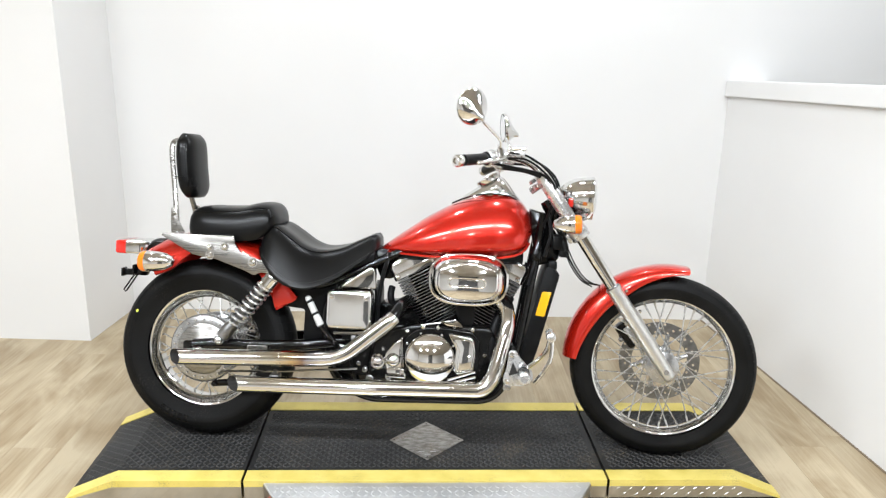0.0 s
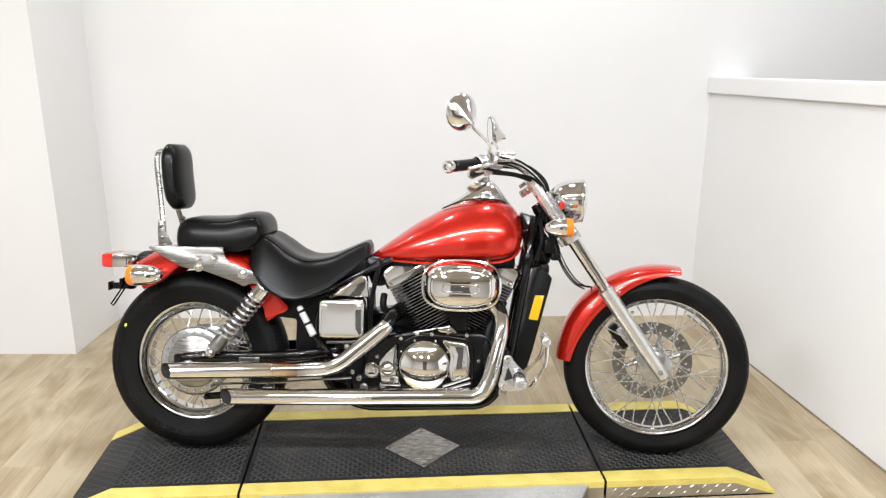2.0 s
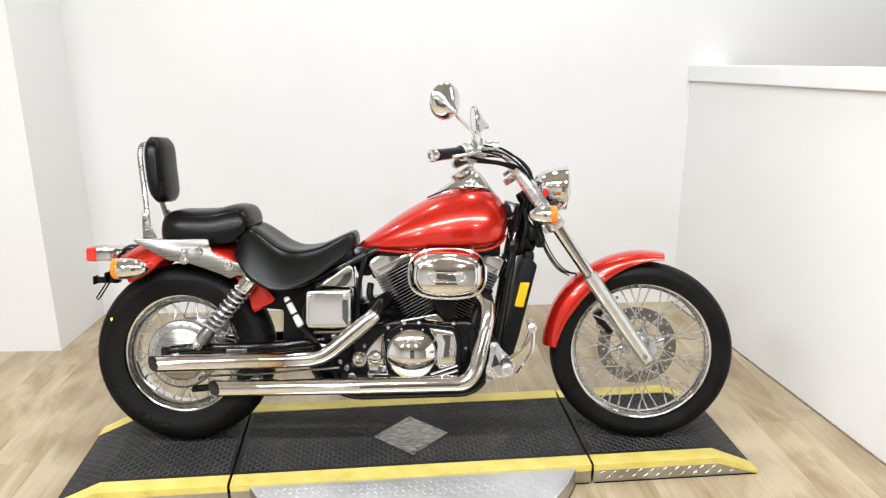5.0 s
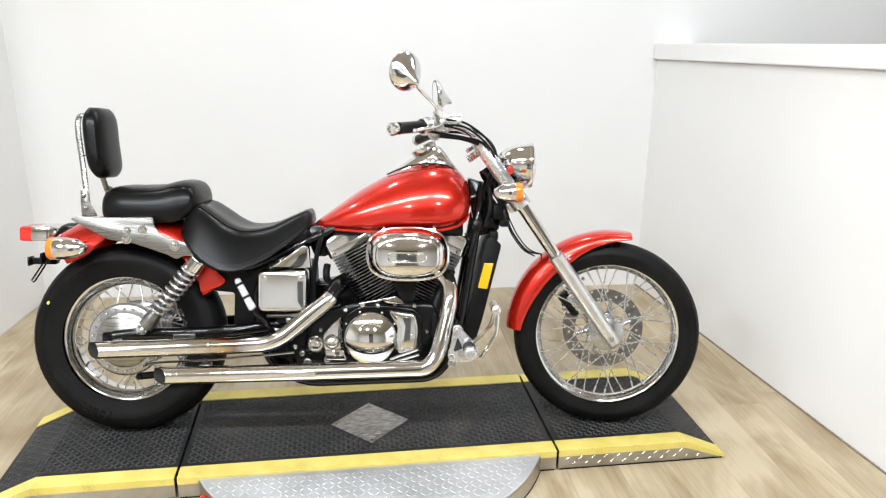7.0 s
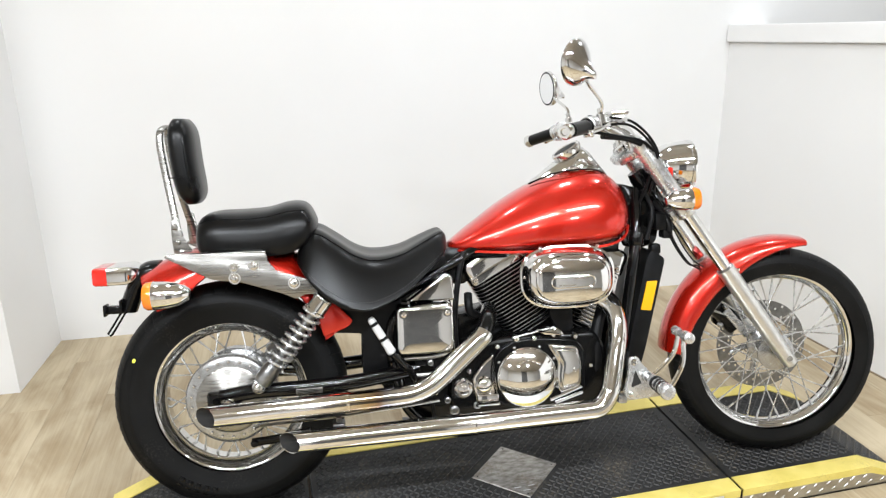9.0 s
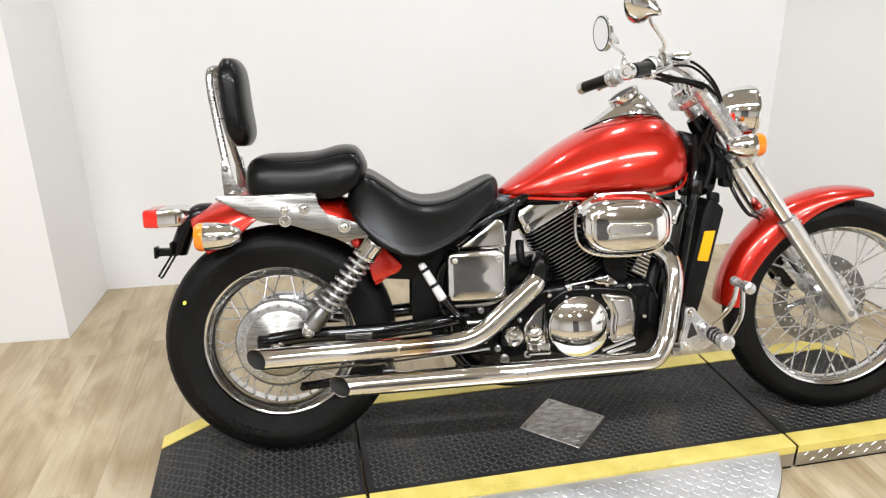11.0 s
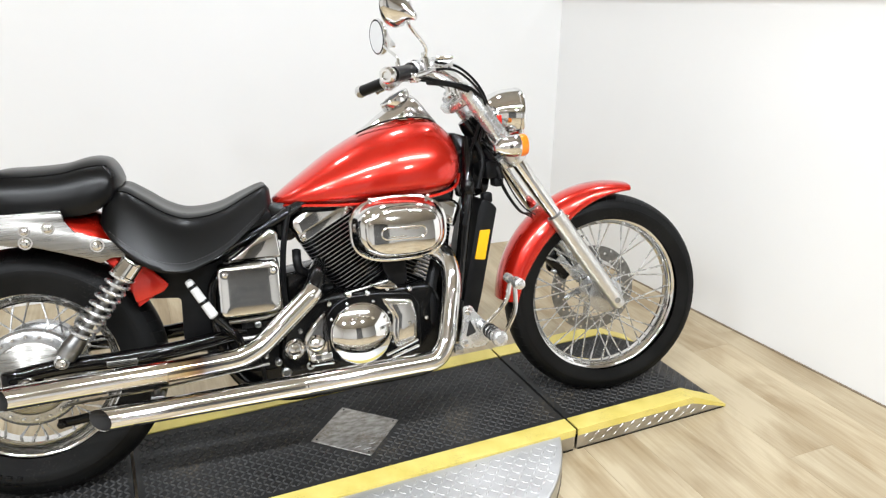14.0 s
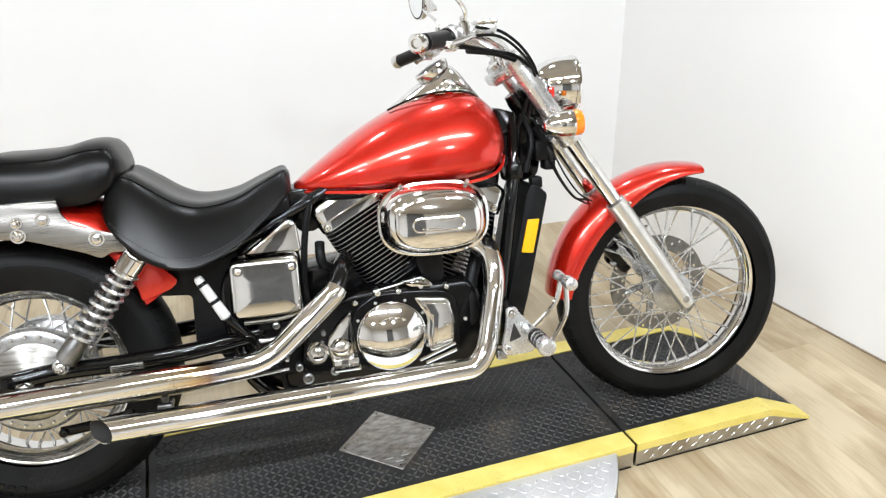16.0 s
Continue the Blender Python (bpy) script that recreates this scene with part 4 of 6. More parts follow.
def cable(pts, r, material=PLASTIC, label="black control cable", seg=7):
    return part("control_cable", tube(bmesh.new(), smooth_path(pts, 8), r, seg), material, bike, label)


cable([(0.262, -0.19, 1.05), (0.33, -0.17, 1.035), (0.395, -0.13, 0.985), (0.428, -0.10, 0.92), (0.42, -0.07, 0.84)], 0.0038)
cable([(0.235, -0.225, 1.03), (0.32, -0.18, 1.026), (0.39, -0.14, 0.975), (0.418, -0.11, 0.92), (0.405, -0.08, 0.83)], 0.0036)
cable([(0.21, -0.22, 1.012), (0.29, -0.17, 0.997), (0.37, -0.13, 0.98), (0.412, -0.105, 0.935), (0.40, -0.08, 0.86), (0.37, -0.06, 0.78)], 0.0048)
cable([(0.24, -0.19, 1.0), (0.31, -0.155, 0.992), (0.365, -0.13, 0.975)], 0.0082, VINYL, "black rubber cable boot", 10)
cable([(0.225, 0.22, 1.02), (0.32, 0.17, 1.01), (0.40, 0.12, 0.96), (0.42, 0.09, 0.88), (0.40, 0.06, 0.80)], 0.0052)
cable([(0.24, 0.22, 1.03), (0.33, 0.18, 1.03), (0.41, 0.13, 0.975), (0.43, 0.1, 0.9), (0.41, 0.07, 0.82)], 0.0044)
cable([(0.452, -0.10, 0.735), (0.478, -0.108, 0.675), (0.515, -0.10, 0.625), (0.555, -0.08, 0.60)], 0.0024, label="black brake hose")
cable([(0.463, -0.10, 0.74), (0.492, -0.108, 0.680), (0.528, -0.10, 0.632), (0.568, -0.08, 0.606)], 0.0023, label="black speedometer cable")
cable([(0.465, -0.06, 0.74), (0.475, -0.07, 0.69), (0.53, -0.05, 0.615), (0.60, 0.02, 0.585), (0.66, 0.08, 0.50)], 0.0034, label="black brake hose")
cable([(0.43, -0.05, 0.80), (0.452, -0.09, 0.755), (0.46, -0.10, 0.72)], 0.011, VINYL, "black rubber grommet", 10)

# headlamp
bm = bmesh.new()
lathe(bm, (0.446, 0, 0.904), (1, 0, -0.03), [(-0.022, 0.006), (-0.020, 0.018), (-0.014, 0.032), (-0.004, 0.045), (0.012, 0.057), (0.032, 0.066), (0.054, 0.0715), (0.076, 0.0742), (0.090, 0.0748), (0.091, 0.0768), (0.098, 0.0772), (0.103, 0.075), (0.105, 0.066)], 48, cap=False)
lamp = part("headlamp", bm, CHROME, bike, "round chrome headlamp shell")
bm = bmesh.new()
lathe(bm, (0.550, 0, 0.901), (1, 0, -0.03), [(-0.002, 0.067), (0.004, 0.055), (0.010, 0.03), (0.012, 0.001)], 36)
part("headlamp_lens", bm, mat("clear_lens", (0.75, 0.77, 0.78), 0.08, 0.6, coat=1), lamp, "clear glass headlamp lens")
bm = bmesh.new()
box(bm, (0.425, -0.05, 0.85), (0.475, 0.05, 0.915), 0.008)
box(bm, (0.44, -0.068, 0.84), (0.472, -0.045, 0.905), 0.006)
part("lamp_bracket", bm, BLACK, lamp, "gloss black headlamp bracket")
bm = bmesh.new()
box(bm, (0.462, -0.072, 0.872), (0.478, -0.05, 0.902), 0.004)
part("lamp_reflector", bm, REDLENS, lamp, "small red side reflector")
bm = bmesh.new()
tube(bm, smooth_path([(0.545, -0.055, 0.862), (0.53, -0.062, 0.838), (0.505, -0.05, 0.828)], 5), 0.006, 8)
part("lamp_mount", bm, CHROME, lamp, "chrome lamp mount")


def indicator(x, y, z, way, r, length, stem_to):
    """A bullet-shaped flasher: chrome body, amber lens and stem."""
    bm = bmesh.new()
    w = Vector(way)
    lathe(bm, Vector((x, y, z)), w, [(0, 0.008), (0.004, r * 0.45), (length * 0.3, r * 0.78), (length * 0.6, r * 0.93), (length, r), (length + 0.002, r * 0.96)], 28)
    body = part("turn_signal", bm, CHROME, bike, "chrome turn signal with amber lens")
    bm = bmesh.new()
    lathe(bm, Vector((x, y, z)) + w * (length + 0.001), w, [(0, r * 0.985), (0.014, r * 0.98), (0.021, r * 0.86), (0.024, r * 0.5), (0.0245, 0.001)], 28)
    part("amber_lens", bm, ORANGE, body, "amber plastic lens")
    bm = bmesh.new()
    tube(bm, smooth_path([(x + w.x * length * 0.5, y, z), stem_to], 4), 0.010, 12)
    part("signal_stem", bm, CHROME, body, "chrome signal stem")


for side in (-1, 1):
    PLACE = STEER
    indicator(0.414, side * 0.188, 0.816, (0.995, 0, 0.05), 0.032, 0.072, (0.462, side * 0.10, 0.80))
    PLACE = BODY
    indicator(-0.860, side * 0.212, 0.640, (-0.998, 0, -0.02), 0.0355, 0.088, (-0.905, side * 0.08, 0.638))

PLACE = STEER


# front fender
def fender(cx, cz, a0, a1, radius, skirt, half, name, label, thick=0.004, steps=40, cross=13):
    """A mudguard swept round a wheel: radius(a) at the crown, skirt(a) the depth of its sides."""
    rings = []
    for a in np.linspace(a0, a1, steps):
        R, S = radius(a), skirt(a)
        outer, inner = [], []
        for k in range(cross):
            t = -1 + 2 * k / (cross - 1)
            y = half * math.sin(t * math.pi / 2)
            drop = S * (1 - math.cos(t * math.pi / 2)) ** 1.15
            for lst, o in ((outer, 0), (inner, -thick)):
                lst.append((cx + (R - drop + o) * math.cos(radians(a)), y, cz + (R - drop + o) * math.sin(radians(a))))
        inner = [(x, y * 0.95, z) for x, y, z in inner]
        rings.append(outer + inner[::-1])
    return part(name, loft(bmesh.new(), rings), RED, bike, label, angle=55)


fender(0.815, 0.325, 79, 177, lambda a: 0.352 + 0.006 * (181 - a) / 104, lambda a: 0.016 + 0.052 * min(1, max(0, (a - 77) / 42)) - 0.022 * max(0, (a - 145) / 32) ** 1.5, 0.074, "front_fender", "glossy red front mudguard over the tyre")
for side in (-1, 1):
    for s in (0.215, 0.30):
        part("fender_mount", tube(bmesh.new(), [fork_at(s, side * 0.092), fork_at(s, side * 0.070)], 0.008, 8), CHROME, bike, "chrome mudguard mount")
        part("fender_bolt", bolt(bmesh.new(), fork_at(s, side * 0.07, 0.034), 0.006, (0, side, 0)), CHROME, bike, "chrome mudguard bolt")
# front brake caliper, left leg
bm = bmesh.new()
box(bm, (-0.03, 0.045, -0.05), (0.03, 0.098, 0.05), 0.012, Matrix.Translation((0.70, 0, 0.415)) @ Matrix.Rotation(radians(-40), 4, "Y"))
lathe(bm, (0.69, 0.098, 0.40), (0, 1, 0), [(0, 0.022), (0.012, 0.022), (0.016, 0.017)], 16)
lathe(bm, (0.712, 0.098, 0.435), (0, 1, 0), [(0, 0.022), (0.012, 0.022), (0.016, 0.017)], 16)
caliper = part("brake_caliper", bm, SATIN, bike, "black front brake caliper")
for x, z in ((0.672, 0.395), (0.690, 0.452), (0.728, 0.440)):
    part("caliper_bolt", bolt(bmesh.new(), (x, 0.047, z), 0.009, h=0.012), ALU, caliper, "bright caliper bolt")
part("caliper_bracket", box(bmesh.new(), (-0.012, 0.034, -0.055), (0.012, 0.044, 0.055), 0.003, Matrix.Translation((0.722, 0, 0.400)) @ Matrix.Rotation(radians(-40), 4, "Y")), CAST, caliper, "cast alloy caliper bracket")

PLACE = BODY
# rear fender
fender(-0.815, 0.318, 29, 121, lambda a: spline([20, 40, 62, 90, 105, 121], [0.375, 0.405, 0.432, 0.418, 0.408, 0.405], a), lambda a: spline([20, 60, 90, 105, 114, 121], [0.07, 0.072, 0.064, 0.100, 0.108, 0.104], a), 0.105, "rear_fender", "glossy red rear mudguard")
bm = bmesh.new()
plate(bm, rounded([(-0.560, 0.560), (-0.528, 0.588), (-0.498, 0.560), (-0.462, 0.520), (-0.478, 0.503), (-0.545, 0.480)], 0.010), -0.108, -0.092, 0.004)
part("inner_guard", bm, RED, bike, "red lower front tip of the mudguard")
# steel side rails with bolts
for side in (-1, 1):
    y0 = side * 0.142
    bm = bmesh.new()
    plate(bm, rounded([(-0.935, 0.722), (-0.925, 0.730), (-0.678, 0.722), (-0.676, 0.700), (-0.655, 0.674), (-0.620, 0.662), (-0.545, 0.636), (-0.528, 0.618), (-0.545, 0.606), (-0.585, 0.608), (-0.607, 0.596),
                       (-0.640, 0.612), (-0.745, 0.648), (-0.80, 0.655), (-0.822, 0.660)], 0.008), y0 - 0.004, y0 + 0.004, 0.0015)
    rail = part("fender_rail", bm, STEEL, bike, "polished steel mudguard rail")
    for x, z, r in ((-0.761, 0.687, 0.009), (-0.761, 0.660, 0.012), (-0.711, 0.690, 0.011), (-0.611, 0.640, 0.0125)):
        bm = bolt(bmesh.new(), (x, y0 + side * 0.004, z), r, (0, side, 0), 0.009)
        lathe(bm, (x, y0 + side * 0.0042, z), (0, side, 0), [(0, r * 1.35), (0.002, r * 1.3)], 16)
        part("rail_bolt", bm, CHROME, rail)
    # folded top flange
    bm = bmesh.new()
    box(bm, (-0.93, y0 - 0.002, 0.7215), (-0.68, y0 + 0.002, 0.7275), 0.001)
    box(bm, (-0.925, min(y0, y0 - side * 0.022), 0.7235), (-0.69, max(y0, y0 - side * 0.022), 0.7275), 0.0012)
    part("rail_flange", bm, STEEL, rail, "folded rail flange")
# backrest
bm = bmesh.new()
for side in (-1, 1):
    pts = [(-0.898, side * 0.100, 0.728), (-0.908, side * 0.084, 0.79), (-0.930, side * 0.058, 0.90), (-0.944, side * 0.052, 1.0), (-0.944, side * 0.046, 1.04), (-0.938, side * 0.03, 1.054), (-0.930, 0, 1.058)]
    tube(bm, smooth_path(pts, 6), 0.0095, 10, squash=0.5)
sissy = part("backrest_bar", bm, STEEL, bike, "polished steel backrest bar")
for side in (-1, 1):
    bm = bmesh.new()
    plate(bm, rounded([(-0.920, 0.815), (-0.900, 0.812), (-0.890, 0.765), (-0.868, 0.728), (-0.917, 0.724), (-0.920, 0.765)], 0.006), side * 0.100 - 0.003, side * 0.100 + 0.003, 0.001)
    for x, z in ((-0.910, 0.795), (-0.905, 0.755)):
        bolt(bm, (x, side * 0.103, z), 0.008, (0, side, 0))
    part("bar_bracket", bm, STEEL, sissy, "bolted steel bar bracket")


def backrest():
    rings = []
    for z in np.linspace(0.849, 1.077, 30):
        q = (z - 0.963) / 0.114
        w = 0.094 * (1 - abs(q) ** 5 * 0.35)
        d = 0.036 * (1 - abs(q) ** 6 * 0.55)
        cx = -0.887 - 0.018 * (z - 0.966) / 0.11 * 0.6 - 0.006 * (1 - q * q)
        rings.append([(cx + b * (1.12 if b > 0 else 0.85), a, z) for a, b in superellipse(36, w, d, 2.9)])
    pad = part("backrest_pad", loft(bmesh.new(), rings), VINYL, bike, "padded black vinyl backrest", angle=65)
    bm = bmesh.new()
    # piping round the pad's edge and a seam across its sides
    ring = []
    for k in range(48):
        t = 2 * math.pi * k / 48
        a, b = superellipse(48, 0.091, 0.112, 3.4)[k]
        ring.append((-0.872 - 0.018 * b / 0.11 * 0.6, a, 0.9605 + b * 0.985))
    ring.append(ring[0])
    tube(bm, ring, 0.0028, 6)
    for side in (-1, 1):
        tube(bm, [(-0.918, side * 0.083, 0.922), (-0.902, side * 0.0938, 0.923), (-0.882, side * 0.0955, 0.924)], 0.0016, 6)
    part("piping", bm, VINYL, pad, "stitched black piping")


backrest()
# tail lamp and plate bracket
bm = bmesh.new()
rings = []
for x, h, w, dz in ((-1.105, 0.0245, 0.052, 0), (-1.06, 0.0255, 0.053, 0.001), (-1.046, 0.0235, 0.05, 0.002), (-1.03, 0.013, 0.034, 0.006), (-1.015, 0.009, 0.02, 0.004)):
    rings.append([(x, a, 0.663 + dz + b) for a, b in superellipse(28, w, h, 9)])
tail = part("tail_lamp", loft(bmesh.new(), rings), CHROME, bike, "chrome tail lamp housing with red lens")
bm = bmesh.new()
rings = [[(x, a, 0.6625 + b) for a, b in superellipse(28, w, h, 8)] for x, h, w in ((-1.1045, 0.0255, 0.053), (-1.135, 0.0248, 0.052), (-1.141, 0.0225, 0.05), (-1.1435, 0.018, 0.045))]
part("red_lens", loft(bm, rings), REDLENS, tail, "red plastic tail lens")
bm = bmesh.new()
tube(bm, smooth_path([(-0.975, 0, 0.672), (-1.01, 0, 0.668), (-1.035, 0, 0.64), (-1.052, 0, 0.605), (-1.068, 0, 0.565)], 6), 0.024, 14, squash=1.7)
box(bm, (-1.078, -0.055, 0.566), (-1.070, 0.055, 0.60), 0.003)
bracket = part("plate_bracket", bm, SATIN, bike, "black number plate bracket")
for y in (-0.03,):
    bm = bmesh.new()
    tube(bm, [(-1.078, y, 0.565), (-1.118, y, 0.505), (-1.112, y, 0.500), (-1.106, y, 0.505), (-1.070, y, 0.560)], 0.003, 6)
    part("bracket_loop", bm, SATIN, bracket, "bent black wire loop")
    bm = bmesh.new()
    box(bm, (-1.122, y - 0.016, 0.556), (-1.114, y + 0.016, 0.586), 0.002)
    box(bm, (-1.116, y - 0.008, 0.560), (-1.06, y + 0.008, 0.582), 0.003)
    part("reflector_mount", bm, SATIN, bracket, "black reflector mount")

# rear shocks
for side in (-1, 1):
    top, low = Vector((-0.522, side * 0.150, 0.612)), Vector((-0.716, side * 0.145, 0.372))
    d = (low - top).normalized()
    L = (low - top).length
    bm = bmesh.new()
    lathe(bm, top + d * 0.012, d, [(0, 0.012), (0.004, 0.022), (0.007, 0.0255), (0.012, 0.0262), (0.013, 0.0275), (0.046, 0.0280), (0.048, 0.0300), (0.054, 0.0300), (0.056, 0.02)], 28)
    shock = part("rear_shock", bm, CHROME, bike, "chrome coil-over rear shock")
    bm = bmesh.new()
    n = 9 * 14
    _, a, b = frame_from(d)
    pts = [top + d * (0.062 + (L - 0.125) * k / n) + (a * math.cos(2 * math.pi * k / 14) + b * math.sin(2 * math.pi * k / 14)) * 0.0270 for k in range(n + 1)]
    tube(bm, pts, 0.0044, 7)
    part("coil_spring", bm, CAST, shock, "chrome coil spring")
    bm = bmesh.new()
    lathe(bm, top + d * 0.05, d, [(0, 0.013), (L - 0.12, 0.013), (L - 0.119, 0.02), (L - 0.095, 0.024), (L - 0.09, 0.0245), (L - 0.062, 0.0235), (L - 0.06, 0.014), (L - 0.05, 0.014)], 20)
    part("damper_body", bm, DISC, shock, "grey steel damper body")
    bm = lathe(bmesh.new(), top + d * 0.059, d, [(0, 0.0265), (0.006, 0.027), (0.010, 0.0255)], 22)
    part("spring_collar", bm, VINYL, shock, "black preload collar")
    for p in (top, low):
        bm = bmesh.new()
        lathe(bm, p + Vector((0, -0.018, 0)), (0, 1, 0), [(0, 0.014), (0.002, 0.017), (0.034, 0.017), (0.036, 0.014)], 18)
        eye = part("shock_eye", bm, ALU, shock, "cast shock mounting eye")
        part("eye_nut", bolt(bmesh.new(), p + Vector((0, side * 0.018, 0)), 0.013, (0, side, 0), 0.012), CHROME, shock)

PLACE = None
# rear brake drum and swing arm
bm = bmesh.new()
lathe(bm, (-0.815, -0.048, 0.318), (0, -1, 0), [(0, 0.110), (0.004, 0.122), (0.020, 0.122), (0.025, 0.119), (0.028, 0.112), (0.030, 0.098), (0.031, 0.090), (0.031, 0.001)], 56)
drum = part("brake_drum", bm, ALU, bike, "cast aluminium rear brake drum")
bm = lathe(bmesh.new(), (-0.815, -0.076, 0.318), (0, -1, 0), [(0, 0.092), (0.004, 0.0915), (0.006, 0.089), (0.0075, 0.084), (0.020, 0.040), (0.023, 0.032), (0.024, 0.001)], 56)
part("drum_cover", bm, STEEL, drum, "smooth conical steel drum cover", angle=25)
for k in range(22):
    a = 2 * math.pi * (k + 0.5) / 22
    bm = bolt(bmesh.new(), (-0.815 + 0.1045 * math.cos(a), -0.0765, 0.318 + 0.1045 * math.sin(a)), 0.0042, h=0.004)
    part("drum_rivet", bm, CHROME, drum)
bm = bmesh.new()
lathe(bm, (-0.815, 0.05, 0.318), (0, 1, 0), [(0, 0.10), (0.01, 0.115), (0.05, 0.115), (0.075, 0.09), (0.085, 0.05), (0.086, 0.001)], 32)
part("final_drive", bm, ALU, bike, "cast aluminium final drive case")
for side in (-1, 1):
    bm = bmesh.new()
    y = side * 0.118
    tube(bm, smooth_path([(-0.835, y, 0.335), (-0.74, y, 0.345), (-0.60, y, 0.345), (-0.46, y, 0.352), (-0.30, side * 0.10, 0.37)], 6), 0.021, 12, squash=0.75)
    box(bm, (-0.87, y - 0.012, 0.298), (-0.78, y + 0.012, 0.352), 0.008)
    arm = part("swing_arm", bm, BLACK, bike, "gloss black swing arm")
    bm = bolt(bmesh.new(), (-0.815, y + side * 0.012, 0.318), 0.016, (0, side, 0), 0.014)
    lathe(bm, (-0.815, y + side * 0.011, 0.318), (0, side, 0), [(0, 0.021), (0.004, 0.02)], 18)
    part("axle_nut", bm, CHROME, arm, "chrome axle nut")
    part("shock_nut", bolt(bmesh.new(), (-0.715, y + side * 0.02, 0.372), 0.014, (0, side, 0), 0.014), CHROME, arm, "chrome shock nut")
bm = bmesh.new()
tube(bm, smooth_path([(-0.76, -0.115, 0.205), (-0.70, -0.13, 0.214), (-0.60, -0.14, 0.232)], 4), 0.012, 8, squash=0.5)
bolt(bm, (-0.755, -0.125, 0.205), 0.01)
part("torque_arm", bm, SATIN, bike, "black brake torque arm")
bm = bmesh.new()
tube(bm, [(-0.74, -0.10, 0.245), (-0.50, -0.13, 0.262), (-0.25, -0.14, 0.285)], 0.004, 8)
part("brake_rod", bm, STEEL, bike, "thin steel brake rod")
bm = bmesh.new()
box(bm, (-0.635, -0.148, 0.335), (-0.565, -0.140, 0.350), 0.002)
part("warning_label", bm, STEEL, bike, "small silver label plate on the swing arm")
bm = bmesh.new()
for k in range(3):
    box(bm, (-0.631, -0.1492, 0.3375 + 0.004 * k), (-0.58 + 0.006 * (k % 2), -0.1478, 0.339 + 0.004 * k))
part("label_print", bm, SATIN, bike, "dark unreadable print bars", kind="stuff")
# moulded bars on the rear tyre wall
for k in range(5):
    a = radians(236 + 5.2 * k)
    bm = box(bmesh.new(), (-0.008, -0.003, -0.012), (0.008, 0.0015, 0.012), 0.001, Matrix.Translation((-0.815 + 0.262 * math.cos(a), -0.0735, 0.318 + 0.262 * math.sin(a))) @ Matrix.Rotation(math.pi / 2 - a, 4, "Y"))
    part("moulded_bar", bm, SATIN, rear_wheel, "plain raised bar on the tyre wall")
# tyre paint marks
for (x, z, y, s) in ((-1.059, 0.442, -0.0725, 0.0065), (1.085, 0.255, -0.047, 0.0035)):
    PLACE = STEER if x > 0 else None
    bm = bmesh.new()
    lathe(bm, (x, y, z), (0, -1, 0), [(-0.012, s), (0.002, s), (0.003, s * 0.6)], 10)
    part("paint_dot", bm, DOT if x < 0 else PEG, rear_wheel if x < 0 else front_wheel, "small factory paint dot on the tyre")

# ---------------------------------------------------------------- engine and frame
PLACE = BODY


def tubes(name, paths, r, material, label, seg=12, parent=None):
    out = None
    for p in paths:
        out = part(name, tube(bmesh.new(), p, r, seg), material, parent or bike, label)
    return out


for side in (-1, 1):
    y = side * 0.085
    tubes("frame_tube", [fillet([(0.375, side * 0.03, 0.84), (0.352, y, 0.70), (0.292, y, 0.345), (0.235, y, 0.195), (-0.22, y, 0.178), (-0.33, side * 0.10, 0.25), (-0.36, side * 0.10, 0.40)], 0.07, 8)], 0.0165, BLACK, "gloss black frame cradle tube")
    tubes("frame_tube", [fillet([(0.36, side * 0.03, 0.80), (0.10, side * 0.04, 0.715), (-0.09, side * 0.055, 0.704), (-0.165, side * 0.085, 0.668), (-0.37, side * 0.10, 0.568), (-0.47, side * 0.105, 0.560), (-0.53, side * 0.105, 0.60)], 0.04, 6)], 0.0145, BLACK, "gloss black upper frame tube")
    tubes("frame_tube", [smooth_path([(-0.185, side * 0.08, 0.655), (-0.27, side * 0.085, 0.585), (-0.36, side * 0.09, 0.50), (-0.36, side * 0.09, 0.36)], 6)], 0.013, BLACK, "gloss black rear frame tube")
bm = bmesh.new()
tube(bm, [(0.37, 0, 0.80), (-0.20, 0, 0.66)], 0.022, 14)
part("backbone", bm, BLACK, bike, "gloss black frame backbone")

# radiator
bm = bmesh.new()
plate(bm, rounded([(0.392, 0.668), (0.412, 0.662), (0.436, 0.640), (0.372, 0.385), (0.345, 0.300), (0.312, 0.295), (0.300, 0.31), (0.378, 0.64)], 0.010), -0.092, 0.092, 0.004)
rad = part("radiator", bm, PLASTIC, bike, "black radiator shroud")
bm = bmesh.new()
for k in range(24):
    z = 0.33 + 0.0125 * k
    x = 0.346 + (z - 0.33) * 0.24
    box(bm, (x, -0.085, z), (x + 0.012, 0.085, z + 0.004), 0, None)
part("radiator_core", bm, SATIN, rad, "dark finned radiator core")
for side in (-1, 1):
    bm = bmesh.new()
    ring = [(0.378, 0.580), (0.409, 0.580), (0.388, 0.494), (0.357, 0.498)]
    y = side * 0.092
    plate(bm, rounded(ring, 0.004), min(y, y + side * 0.005), max(y, y + side * 0.005), 0.0012)
    part("side_reflector", bm, YELLOWREF, rad, "yellow rectangular side reflector")
bm = bmesh.new()
box(bm, (0.395, -0.09, 0.655), (0.425, -0.06, 0.685), 0.006)
part("radiator_cap", bm, PLASTIC, rad, "black radiator neck")

